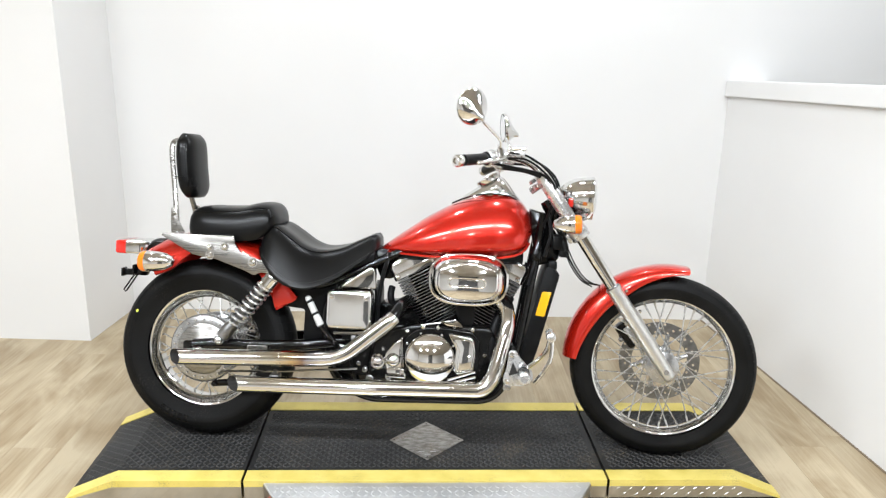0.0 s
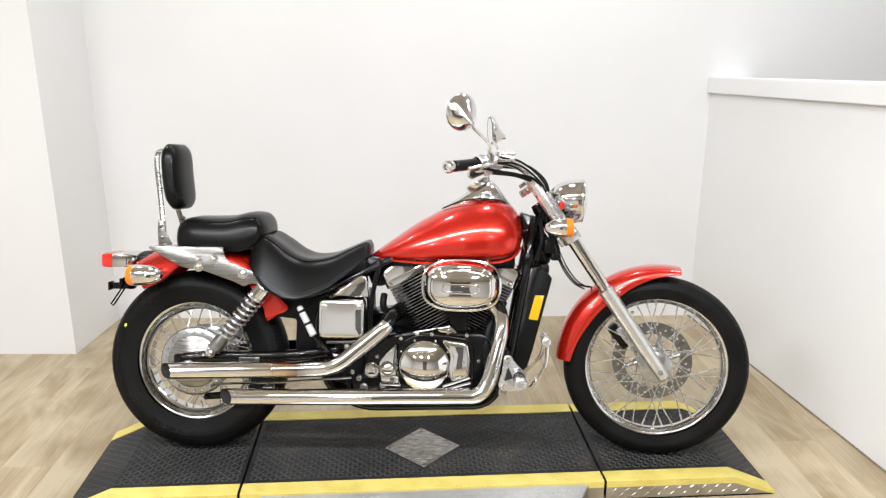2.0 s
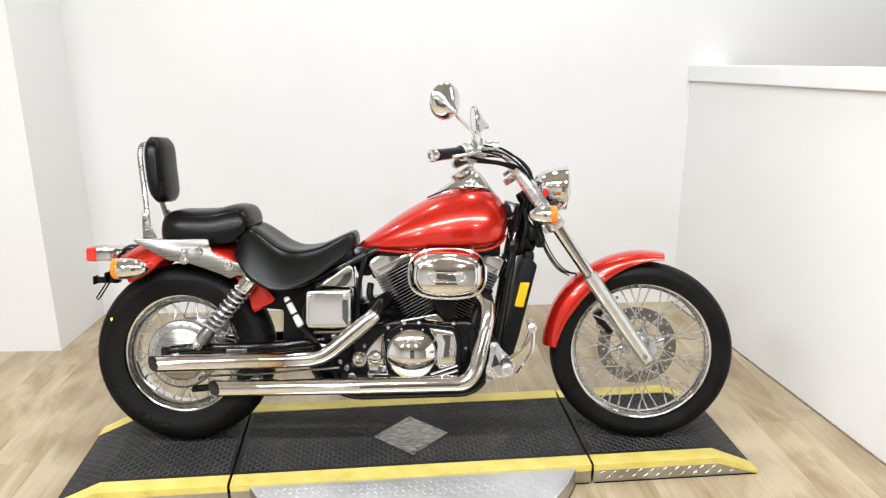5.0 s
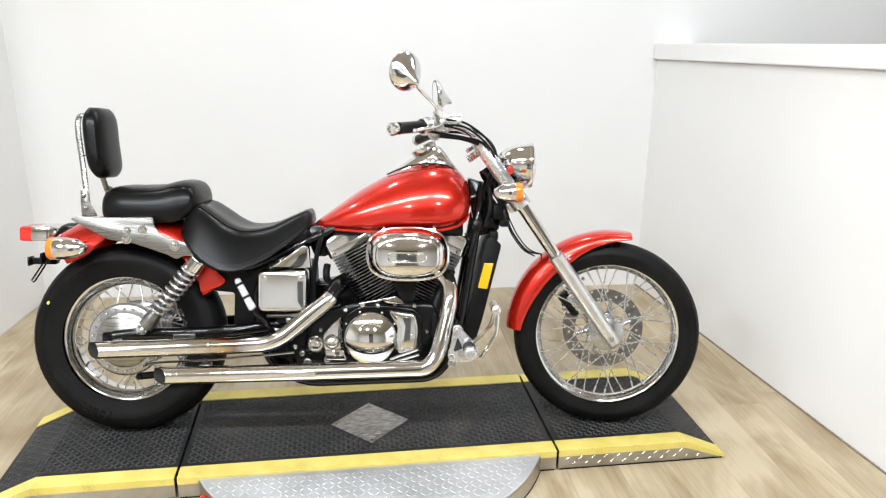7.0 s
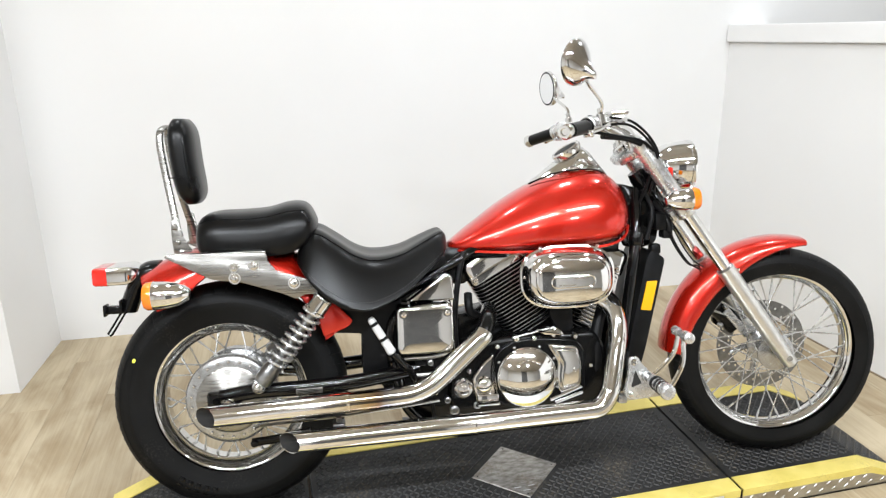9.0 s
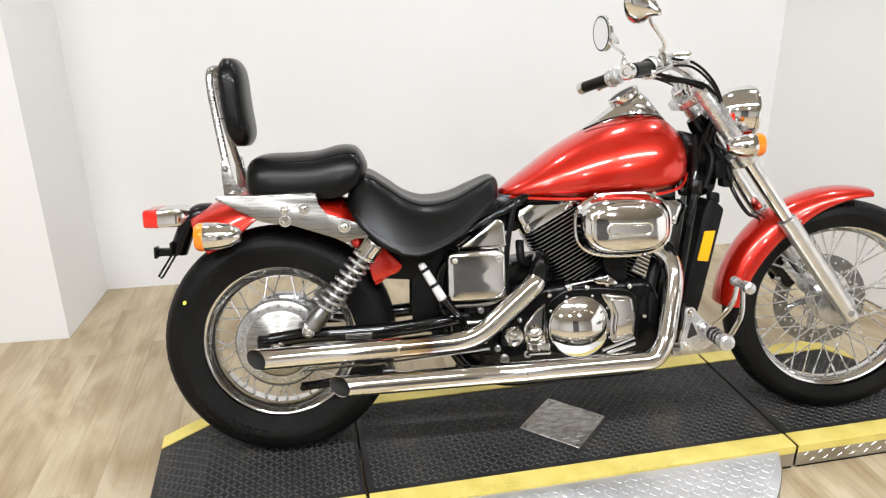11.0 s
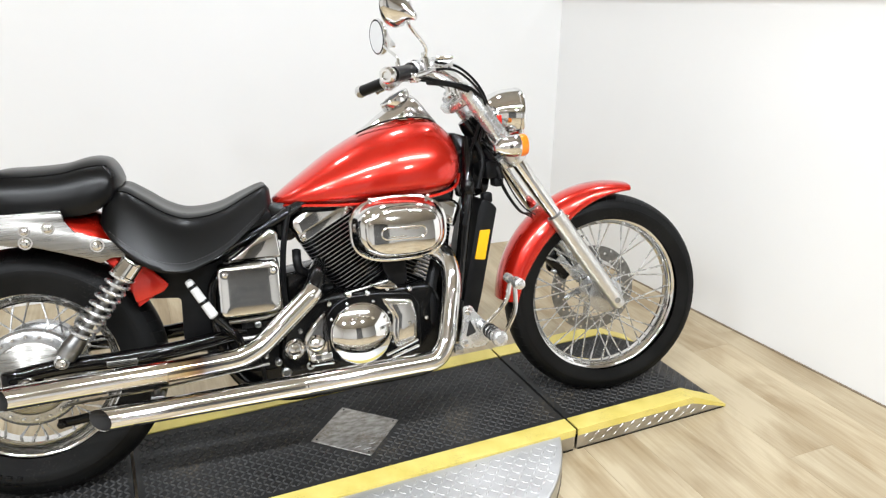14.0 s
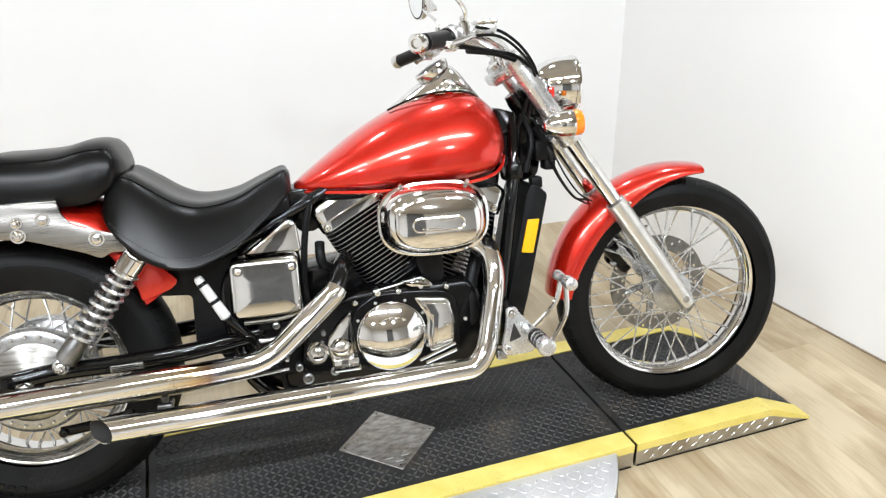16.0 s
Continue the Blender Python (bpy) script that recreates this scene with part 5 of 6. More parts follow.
# crankcase
bm = bmesh.new()
plate(bm, rounded([(-0.19, 0.43), (-0.05, 0.455), (0.22, 0.455), (0.245, 0.39), (0.235, 0.27), (0.20, 0.215), (-0.16, 0.205), (-0.215, 0.27)], 0.03), -0.128, 0.135, 0.015, 3)
case = part("crankcase", bm, SATIN, bike, "black engine crankcase")
bm = bmesh.new()
plate(bm, rounded([(-0.36, 0.56), (-0.19, 0.57), (-0.18, 0.30), (-0.21, 0.25), (-0.33, 0.26), (-0.37, 0.33)], 0.03), -0.085, 0.09, 0.012, 3)
part("battery_box", bm, PLASTIC, bike, "black battery box and airbox")

# cylinders, heads and covers of the V-twin
def cylinder(base, lean, name, n_fins, shift):
    """A finned barrel with its head: base (x, z) of the barrel's foot, lean in degrees from upright (back is minus)."""
    M = Matrix.Translation((base[0], 0, base[1])) @ Matrix.Rotation(radians(lean), 4, "Y")
    bm = bmesh.new()
    lathe(bm, (shift, 0, -0.02), (0, 0, 1), [(0, 0.052), (0.25, 0.052)], 28)
    bmesh.ops.transform(bm, matrix=M, verts=bm.verts)
    body = part(name, bm, SATIN, bike, "black finned engine cylinder")
    pitch = 0.0107
    for k in range(n_fins):
        bm = bmesh.new()
        z = 0.012 + pitch * k
        w = 0.068 + 0.022 * min(1, k / 10)
        outline = superellipse(36, w, 0.086 if k > 1 else 0.080, 5)
        loft(bm, [[(a + shift, b, z) for a, b in outline], [(a * 0.985 + shift, b * 0.99, z + 0.0046) for a, b in outline]])
        bmesh.ops.transform(bm, matrix=M, verts=bm.verts)
        part("cooling_fin", bm, SATIN, body)
        bm = bmesh.new()
        edge = [(a * 0.992 + shift, b * 0.996, z + 0.0032) for a, b in outline]
        tube(bm, edge + [edge[0]], 0.0010, 4, cap=False)
        bmesh.ops.transform(bm, matrix=M, verts=bm.verts)
        part("fin_edge", bm, FIN, body, "machined bright fin edge")
    h = 0.012 + pitch * n_fins
    bm = bmesh.new()
    outline = superellipse(40, 0.092, 0.088, 8)
    loft(bm, [[(a * s + shift, b * s, h + dz) for a, b in outline] for s, dz in ((0.97, 0), (1.0, 0.003), (1.0, 0.022), (0.992, 0.025))])
    bmesh.ops.transform(bm, matrix=M, verts=bm.verts)
    part("cylinder_head", bm, CHROME, body, "chrome cylinder head band", angle=25)
    bm = bmesh.new()
    outline = superellipse(40, 0.089, 0.085, 9)
    loft(bm, [[(a * s + shift, b * s, h + dz) for a, b in outline] for s, dz in ((1.0, 0.0245), (1.0, 0.050), (0.985, 0.058), (0.93, 0.066), (0.8, 0.071))])
    bmesh.ops.transform(bm, matrix=M, verts=bm.verts)
    cut = bmesh.ops.bisect_plane(bm, geom=bm.verts[:] + bm.edges[:] + bm.faces[:], plane_co=(0, 0, 0.668), plane_no=(0, 0, 1), clear_outer=True)
    bmesh.ops.edgeloop_fill(bm, edges=[g for g in cut["geom_cut"] if isinstance(g, bmesh.types.BMEdge)])
    part("rocker_cover", bm, CHROME, body, "chrome rocker cover", angle=25)
    for x in (shift - 0.072, shift + 0.066):
        bm = bolt(bmesh.new(), (x, -0.088, h + 0.0135), 0.0085)
        bmesh.ops.transform(bm, matrix=M, verts=bm.verts)
        part("head_bolt", bm, CHROME, body)
    return body


cylinder((0.032, 0.440), -29, "rear_cylinder", 18, 0.020)
cylinder((0.165, 0.436), 27, "front_cylinder", 18, -0.034)
# fill between the cylinders
bm = bmesh.new()
plate(bm, rounded([(0.02, 0.60), (0.18, 0.60), (0.16, 0.44), (0.05, 0.44)], 0.02), -0.07, 0.07, 0.01)
part("intake_body", bm, SATIN, bike, "black intake between the cylinders")
bm = bmesh.new()
plate(bm, rounded([(0.085, 0.56), (0.150, 0.56), (0.152, 0.455), (0.110, 0.448), (0.082, 0.50)], 0.015), -0.112, -0.085, 0.006)
part("intake_cover", bm, PLASTIC, bike, "matt black cover between the cylinders")


# air cleaner
def stadium(cx, cz, hx, hz, n=10):
    r = hz
    out = []
    for s, c in ((1, cx + hx - r), (-1, cx - hx + r)):
        for k in range(n + 1):
            a = -math.pi / 2 + math.pi * k / n
            out.append((c + s * r * math.cos(a) if s > 0 else c - r * math.cos(a), cz + (r * math.sin(a) if s > 0 else -r * math.sin(a))))
    return out


def oval(cx, cz, hx, hz, e=2.75, n=64):
    return [(cx + a, cz + b) for a, b in superellipse(n, hx, hz, e)]


AX, AZ = 0.127, 0.617
bm = bmesh.new()
layers = [(0.100, 0.060, -0.080), (0.110, 0.068, -0.120), (0.128, 0.082, -0.132), (0.1345, 0.0885, -0.140), (0.1352, 0.0892, -0.146), (0.1337, 0.0880, -0.151), (0.129, 0.084, -0.1525), (0.127, 0.082, -0.156), (0.123, 0.0785, -0.168), (0.115, 0.072, -0.186), (0.106, 0.065, -0.196), (0.102, 0.062, -0.198), (0.099, 0.060, -0.2025), (0.0965, 0.058, -0.2048), (0.092, 0.0545, -0.2060), (0.080, 0.0474, -0.2082), (0.066, 0.0391, -0.2103), (0.050, 0.0296, -0.2120), (0.034, 0.0201, -0.2131), (0.018, 0.0107, -0.2137), (0.002, 0.0012, -0.2139)]
loft(bm, [[(x, y, z) for x, z in oval(AX, AZ, hx, hz)] for hx, hz, y in layers])
air = part("air_cleaner", bm, CHROME, bike, "chrome oval air cleaner cover", angle=28)
bm = bmesh.new()
ring = stadium(AX - 0.002, AZ - 0.002, 0.060, 0.015)
tube(bm, [(x, -0.2139 + 0.0079 * ((x - AX) / 0.092) ** 2, z) for x, z in ring + ring[:1]], 0.0026, 8)
box(bm, (AX - 0.042, -0.2148, AZ - 0.0125), (AX + 0.004, -0.2110, AZ - 0.0095), 0.0008)
box(bm, (AX - 0.002, -0.2148, AZ + 0.0055), (AX + 0.040, -0.2110, AZ + 0.0085), 0.0008)
part("cover_badge", bm, CHROME, air, "raised plain oval badge outline")
for x in (-0.075, 0.085):
    part("cover_bolt", bolt(bmesh.new(), (AX + x, -0.149, AZ + 0.082), 0.006), CHROME, air, "small chrome cover bolt")

# right engine covers
CLX, CLZ = 0.006, 0.340
bm = plate(bmesh.new(), rounded([(-0.075, 0.418), (-0.025, 0.446), (0.06, 0.447), (0.152, 0.436), (0.174, 0.405), (0.174, 0.315), (0.166, 0.268), (0.06, 0.250), (-0.06, 0.258), (-0.094, 0.30), (-0.098, 0.37)], 0.02), -0.139, -0.122, 0.005, 3)
part("engine_cover_base", bm, SATIN, case, "black cast base of the right engine covers")
bm = bmesh.new()
lathe(bm, (CLX, -0.115, CLZ), RIGHT, [(0, 0.086), (0.021, 0.086), (0.025, 0.0852), (0.027, 0.0838), (0.0275, 0.0822), (0.029, 0.0812)] + [(0.030 + 0.026 * (1 - (r / 0.081) ** 2.0), r) for r in (0.0805, 0.079, 0.0765, 0.073, 0.069, 0.063, 0.055, 0.046, 0.035, 0.022, 0.010, 0.001)], 64)
clutch = part("clutch_cover", bm, CHROME, case, "domed chrome clutch cover", angle=30)
bm = bmesh.new()
for a in np.linspace(radians(58), radians(122), 5):
    box(bm, (-0.0052, -0.0015, -0.0042), (0.0052, 0.0015, 0.0042), 0.0008, Matrix.Translation((CLX + 0.052 * math.cos(a), -0.1618, CLZ + 0.052 * math.sin(a))) @ Matrix.Rotation(math.pi / 2 - a, 4, "Y") @ Matrix.Rotation(radians(24), 4, "X"))
part("cover_emblem", bm, CHROME, clutch, "plain raised emblem blocks")
for a in (0.55, 1.15, 1.95, 2.6, 5.9):
    part("cover_bolt", bolt(bmesh.new(), (CLX + 0.0915 * math.cos(a), -0.137, CLZ + 0.0915 * math.sin(a)), 0.0045), ALU, case)
bm = bmesh.new()
plate(bm, rounded([(0.062, 0.432), (0.150, 0.420), (0.163, 0.372), (0.156, 0.306), (0.095, 0.288), (0.088, 0.330), (0.094, 0.378)], 0.014), -0.150, -0.110, 0.007, 3)
side_cover = part("side_cover", bm, CHROME, case, "chrome front engine side cover")
bm = bmesh.new()
plate(bm, rounded([(0.085, 0.417), (0.146, 0.411), (0.155, 0.371), (0.149, 0.315), (0.102, 0.301), (0.100, 0.335), (0.106, 0.372)], 0.010), -0.1550, -0.149, 0.003, 3)
part("cover_boss", bm, CHROME, case, "raised chrome cover panel")
part("cover_bolt", bolt(bmesh.new(), (0.138, -0.1545, 0.357), 0.005), CHROME, side_cover, "small chrome cover bolt")
tubes("chrome_strip", [[(0.070, -0.139, 0.271), (0.160, -0.139, 0.303)], [(0.085, -0.139, 0.262), (0.162, -0.139, 0.286)]], 0.005, CHROME, "chrome cover rib", 8, case)
bm = bmesh.new()
plate(bm, rounded([(-0.086, 0.414), (-0.118, 0.388), (-0.148, 0.350), (-0.138, 0.268), (-0.070, 0.266), (-0.084, 0.312), (-0.094, 0.352)], 0.010), -0.146, -0.11, 0.006, 3)
part("rear_cover", bm, CHROME, case, "chrome rear engine side cover")
bm = bmesh.new()
lathe(bm, (-0.118, -0.14, 0.330), RIGHT, [(0, 0.026), (0.008, 0.024), (0.018, 0.016), (0.022, 0.001)], 20)
box(bm, (-0.138, -0.156, 0.272), (-0.078, -0.14, 0.305), 0.005)
part("water_pump", bm, CHROME, case, "chrome water pump cover")
bm = bmesh.new()
lathe(bm, (-0.172, -0.118, 0.318), RIGHT, [(0, 0.03), (0.012, 0.03), (0.018, 0.026), (0.022, 0.022), (0.020, 0.016), (0.026, 0.014), (0.03, 0.004)], 24)
part("oil_cap", bm, CHROME, case, "round chrome cap")
# small fittings along the top of the crankcase
for (x, z, r) in ((-0.075, 0.430, 0.010), (-0.02, 0.448, 0.011), (0.03, 0.447, 0.010), (0.085, 0.452, 0.009), (0.075, 0.468, 0.006), (0.148, 0.445, 0.010), (0.19, 0.36, 0.009), (-0.155, 0.365, 0.008)):
    bm = bmesh.new()
    lathe(bm, (x, -0.115, z), RIGHT, [(0, r * 0.85), (0.018, r * 0.85), (0.020, r * 0.7), (0.025, r * 0.65), (0.027, r * 0.4)], 10)
    part("engine_bolt", bm, CHROME if r > 0.0085 else ALU, case)
bm = bmesh.new()
plate(bm, rounded([(0.04, 0.468), (0.06, 0.455), (0.115, 0.452), (0.108, 0.464), (0.092, 0.476), (0.085, 0.468)], 0.004), -0.142, -0.12, 0.003)
part("cable_clamp", bm, CHROME, case, "chrome cable clamp")
tubes("clutch_rod", [[(-0.03, -0.135, 0.452), (0.09, -0.132, 0.474)]], 0.0028, STEEL, "thin steel control rod", 8, case)
tubes("coolant_hose", [smooth_path([(0.19, -0.10, 0.30), (0.215, -0.115, 0.36), (0.215, -0.11, 0.43), (0.24, -0.09, 0.50), (0.27, -0.06, 0.55)], 6)], 0.017, PLASTIC, "black coolant hose", 12)
tubes("coolant_hose", [smooth_path([(-0.140, -0.07, 0.568), (-0.142, -0.085, 0.545), (-0.138, -0.085, 0.52), (-0.12, -0.07, 0.505)], 6)], 0.012, PLASTIC, "black moulded rubber hose", 12)
tubes("exhaust_shield", [smooth_path([(-0.126, -0.183, 0.470), (-0.110, -0.168, 0.497), (-0.098, -0.14, 0.518), (-0.080, -0.07, 0.520)], 6)], 0.0235, SATIN, "black rear exhaust stub", 16)
tubes("exhaust_shield", [smooth_path([(0.262, -0.142, 0.515), (0.255, -0.130, 0.535), (0.235, -0.10, 0.55), (0.20, -0.06, 0.55)], 6)], 0.0235, SATIN, "black front exhaust stub", 16)
tubes("wiring", [smooth_path([(-0.150, -0.085, 0.69), (-0.168, -0.09, 0.62), (-0.180, -0.095, 0.545), (-0.184, -0.095, 0.466), (-0.18, -0.09, 0.40)], 6)], 0.008, PLASTIC, "black wiring loom", 8)
tubes("wiring", [smooth_path([(0.37, -0.05, 0.79), (0.36, -0.085, 0.72), (0.345, -0.1, 0.66), (0.33, -0.1, 0.60)], 6), smooth_path([(0.39, -0.05, 0.84), (0.40, -0.09, 0.78), (0.38, -0.09, 0.70)], 6)], 0.007, PLASTIC, "black wiring loom", 8)
bm = bmesh.new()
lathe(bm, (0.352, -0.085, 0.705), (-0.17, 0, -1), [(-0.02, 0.019), (-0.016, 0.022), (0.016, 0.022), (0.02, 0.019)], 16)
part("frame_collar", bm, SATIN, bike, "grey frame tube collar")
bm = bmesh.new()
box(bm, (0.405, -0.10, 0.725), (0.44, -0.02, 0.775), 0.008)
box(bm, (0.43, -0.095, 0.70), (0.46, -0.055, 0.728), 0.006)
part("horn", bm, PLASTIC, bike, "black horn below the steering head")

bm = bmesh.new()
plate(bm, rounded([(-0.225, 0.695), (-0.10, 0.70), (-0.09, 0.655), (-0.145, 0.592), (-0.185, 0.595)], 0.012), -0.055, 0.055, 0.006)
part("frame_gusset", bm, SATIN, bike, "black frame gusset behind the cylinder")
# black block added to keep the gap below the tank dark
bm = bmesh.new()
plate(bm, rounded([(-0.12, 0.70), (0.31, 0.715), (0.31, 0.665), (0.0, 0.65), (-0.12, 0.665)], 0.012), -0.06, 0.06, 0.006)
part("tank_gap_filler", bm, SATIN, bike, "added black filler block in the gap under the tank")
bm = bmesh.new()
plate(bm, rounded([(-0.56, 0.645), (-0.42, 0.645), (-0.30, 0.665), (-0.20, 0.69), (-0.20, 0.655), (-0.25, 0.628), (-0.33, 0.602), (-0.45, 0.590), (-0.54, 0.618)], 0.015), -0.098, 0.098, 0.008)
part("seat_base", bm, PLASTIC, bike, "black plastic seat base")

bm = bmesh.new()
plate(bm, rounded([(-0.19, 0.50), (-0.05, 0.52), (-0.03, 0.42), (-0.19, 0.40)], 0.012), -0.045, 0.06, 0.008)
part("starter_cover", bm, SATIN, bike, "black starter cover behind the cylinder")
for side in (-1, 1):
    bm = plate(bmesh.new(), rounded([(-0.53, 0.605), (-0.33, 0.605), (-0.33, 0.33), (-0.445, 0.33), (-0.440, 0.478), (-0.525, 0.485)], 0.012), side * 0.082 - 0.006, side * 0.082 + 0.006, 0.003)
    part("inner_panel", bm, PLASTIC, bike, "black plastic inner side panel")

bm = bmesh.new()
plate(bm, rounded([(0.325, 0.86), (0.375, 0.845), (0.445, 0.745), (0.43, 0.68), (0.355, 0.66), (0.335, 0.78)], 0.015), -0.042, 0.042, 0.008)
part("head_stock_cover", bm, SATIN, bike, "black head stock cover and wiring box")

bm = plate(bmesh.new(), rounded([(-0.40, 0.33), (-0.14, 0.33), (-0.12, 0.205), (-0.20, 0.19), (-0.34, 0.255)], 0.02), -0.075, 0.075, 0.006)
part("swing_arm_mount", bm, SATIN, bike, "black swing arm mount of the frame")
for (x, z, r) in ((-0.335, 0.300, 0.010), (-0.245, 0.298, 0.008)):
    part("mount_bolt", lathe(bmesh.new(), (x, -0.074, z), RIGHT, [(0, r * 1.3), (0.006, r * 1.3), (0.008, r), (0.016, r), (0.018, r * 0.6)], 12), ALU, bike, "steel frame bolt")
for (x, z, r) in ((-0.199, 0.257, 0.011), (-0.135, 0.267, 0.009), (-0.217, 0.287, 0.0075), (-0.26, 0.395, 0.007)):
    part("frame_bolt", lathe(bmesh.new(), (x, -0.105, z), RIGHT, [(0, r), (0.016, r), (0.018, r * 1.25), (0.024, r * 1.2), (0.026, r * 0.7), (0.022, r * 0.5)], 12), DISC, bike, "grey steel frame fitting")
bm = tube(bmesh.new(), smooth_path([(-0.325, -0.115, 0.372), (-0.30, -0.12, 0.362), (-0.245, -0.12, 0.364), (-0.212, -0.12, 0.378), (-0.200, -0.115, 0.41)], 5), 0.0055, 8)
part("box_stay", bm, STEEL, bike, "bent steel stay under the side box")
bm = box(bmesh.new(), (-0.530, -0.19, 0.252), (-0.498, -0.15, 0.268), 0.004)
lathe(bm, (-0.514, -0.172, 0.268), (0, 0, 1), [(0, 0.008), (0.012, 0.008), (0.014, 0.005)], 10)
part("muffler_bracket", bm, DISC, bike, "grey steel muffler bracket")
tubes("drain_hose", [smooth_path([(-0.30, -0.09, 0.40), (-0.285, -0.10, 0.34), (-0.26, -0.10, 0.28), (-0.25, -0.09, 0.20)], 5)], 0.006, PLASTIC, "thin black drain hose", 8)

# chrome side box
bm = bmesh.new()
rings = []
for f, y in ((0.0, -0.10), (0.0, -0.158), (0.0015, -0.1625), (0.004, -0.1650), (0.007, -0.1662)):
    rings.append([(x, y, z) for x, z in rounded([(-0.350 + f, 0.430 + f), (-0.194 - f, 0.430 + f), (-0.196 - f, 0.561 - f), (-0.348 + f, 0.561 - f)], 0.014)])
edge = rings[-1]
for q in (0.97, 0.92, 0.85, 0.75, 0.65, 0.55, 0.45, 0.35, 0.25, 0.15, 0.06, 0.01):
    rings.append([(-0.272 + (x + 0.272) * q, -0.1662 - 0.0034 * (1 - ((x + 0.272) * q / 0.073) ** 8) * (1 - ((z - 0.4955) * q / 0.0605) ** 2), 0.4955 + (z - 0.4955) * q) for x, y, z in edge])
sbox = part("side_box", loft(bm, rings), CHROME, bike, "chrome rectangular side box cover", angle=60)
for x in (-0.330, -0.213):
    bm = bolt(bmesh.new(), (x, -0.168, 0.542), 0.008)
    lathe(bm, (x, -0.166, 0.542), RIGHT, [(0, 0.0125), (0.0035, 0.0115)], 16)
    part("box_bolt", bm, CHROME, sbox)
bm = bmesh.new()
plate(bm, rounded([(-0.322, 0.566), (-0.262, 0.606), (-0.212, 0.642), (-0.192, 0.634), (-0.186, 0.566)], 0.008), -0.135, -0.10, 0.006, 3)
part("triangle_cover", bm, CHROME, bike, "chrome triangular side cover")
bm = bmesh.new()
tube(bm, smooth_path([(-0.33, -0.12, 0.408), (-0.24, -0.125, 0.412), (-0.20, -0.125, 0.43)], 4), 0.006, 8)
part("box_bracket", bm, STEEL, bike, "steel bracket under the side box")
bm = bmesh.new()
box(bm, (-0.30, -0.12, 0.385), (-0.27, -0.10, 0.43), 0.004)
box(bm, (-0.25, -0.115, 0.37), (-0.21, -0.095, 0.40), 0.006)
part("relay", bm, PLASTIC, bike, "black electrical relays")

# passenger peg, folded up
for side in (-1, 1):
    y = side * 0.175
    a, b = Vector((-0.416, side * 0.150, 0.530)), Vector((-0.364, side * 0.168, 0.440))
    d = (b - a).normalized()
    bm = bmesh.new()
    lathe(bm, a, d, [(-0.006, 0.005), (-0.002, 0.0095), (0.010, 0.0105), (0.012, 0.008), (0.018, 0.008), (0.020, 0.0108), (0.056, 0.0112), (0.058, 0.0085), (0.064, 0.0085), (0.066, 0.0115), (0.102, 0.0122), (0.106, 0.008)], 20)
    peg = part("passenger_peg", bm, PEG, bike, "white and chrome folding passenger peg")
    for s in (0.0150, 0.061):
        bm = lathe(bmesh.new(), a + d * (s - 0.004), d, [(0, 0.0105), (0.008, 0.0105)], 18)
        part("peg_ring", bm, VINYL, peg, "black rubber peg ring")
    tubes("peg_arm", [[b, (-0.318, side * 0.16, 0.385), (-0.30, side * 0.14, 0.345)]], 0.011, BLACK, "gloss black peg arm", 10, peg)

# rider pegs, brackets and brake pedal
for side in (-1, 1):
    bm = bmesh.new()
    y = side * 0.222
    plate(bm, rounded([(0.270, 0.402), (0.292, 0.404), (0.306, 0.380), (0.348, 0.338), (0.352, 0.306), (0.325, 0.288), (0.264, 0.286), (0.252, 0.304), (0.264, 0.345), (0.268, 0.375)], 0.011), y - 0.007, y + 0.007, 0.003, 3)
    br = part("peg_bracket", bm, CAST, bike, "cast aluminium peg bracket")
    # dark plate laid on for the shaded opening; the bracket is solid there
    bm = bmesh.new()
    plate(bm, rounded([(0.284, 0.367), (0.301, 0.330), (0.271, 0.320)], 0.004), y + side * 0.0065, y + side * 0.0078)
    part("bracket_window", bm, HOLE, br, "dark plate standing for the shaded bracket opening")
    for x, z in ((0.281, 0.390), (0.268, 0.303)):
        part("bracket_bolt", bolt(bmesh.new(), (x, y + side * 0.007, z), 0.0095, (0, side, 0), 0.009), CHROME, br)
    bm = bmesh.new()
    lathe(bm, (0.316, y + side * 0.010, 0.350), (0, side, 0), [(0, 0.014), (0.03, 0.0155), (0.05, 0.0165), (0.055, 0.013), (0.066, 0.013), (0.070, 0.0175), (0.118, 0.0195), (0.130, 0.0215), (0.135, 0.020), (0.1365, 0.013), (0.1375, 0.012)], 22)
    pg = part("rider_peg", bm, CAST, bike, "chrome and rubber rider foot peg")
    for s in (0.058, 0.082, 0.100):
        bm = lathe(bmesh.new(), (0.316, y + side * (s + 0.010), 0.350), (0, side, 0), [(0, 0.0195), (0.009, 0.0195)], 18)
        part("peg_ring", bm, VINYL, pg, "black rubber peg ring")
    tubes("pedal_arm", [smooth_path([(0.325, side * 0.235, 0.346), (0.366, side * 0.238, 0.382), (0.390, side * 0.242, 0.416), (0.400, side * 0.245, 0.462)], 5),
                        smooth_path([(0.352, side * 0.27, 0.312), (0.380, side * 0.27, 0.350), (0.402, side * 0.268, 0.395), (0.406, side * 0.262, 0.462)], 5)], 0.0066, CHROME, "chrome forward control arm", 8, br)
    bm = bmesh.new()
    lathe(bm, (0.396, side * 0.232, 0.472), (0, side, 0), [(0, 0.009), (0.004, 0.0125), (0.022, 0.0125), (0.026, 0.010), (0.06, 0.010), (0.062, 0.0145), (0.082, 0.0155), (0.092, 0.0145), (0.096, 0.008)], 18)
    part("pedal_pad", bm, CAST, br, "chrome pedal pad with rubber ring")
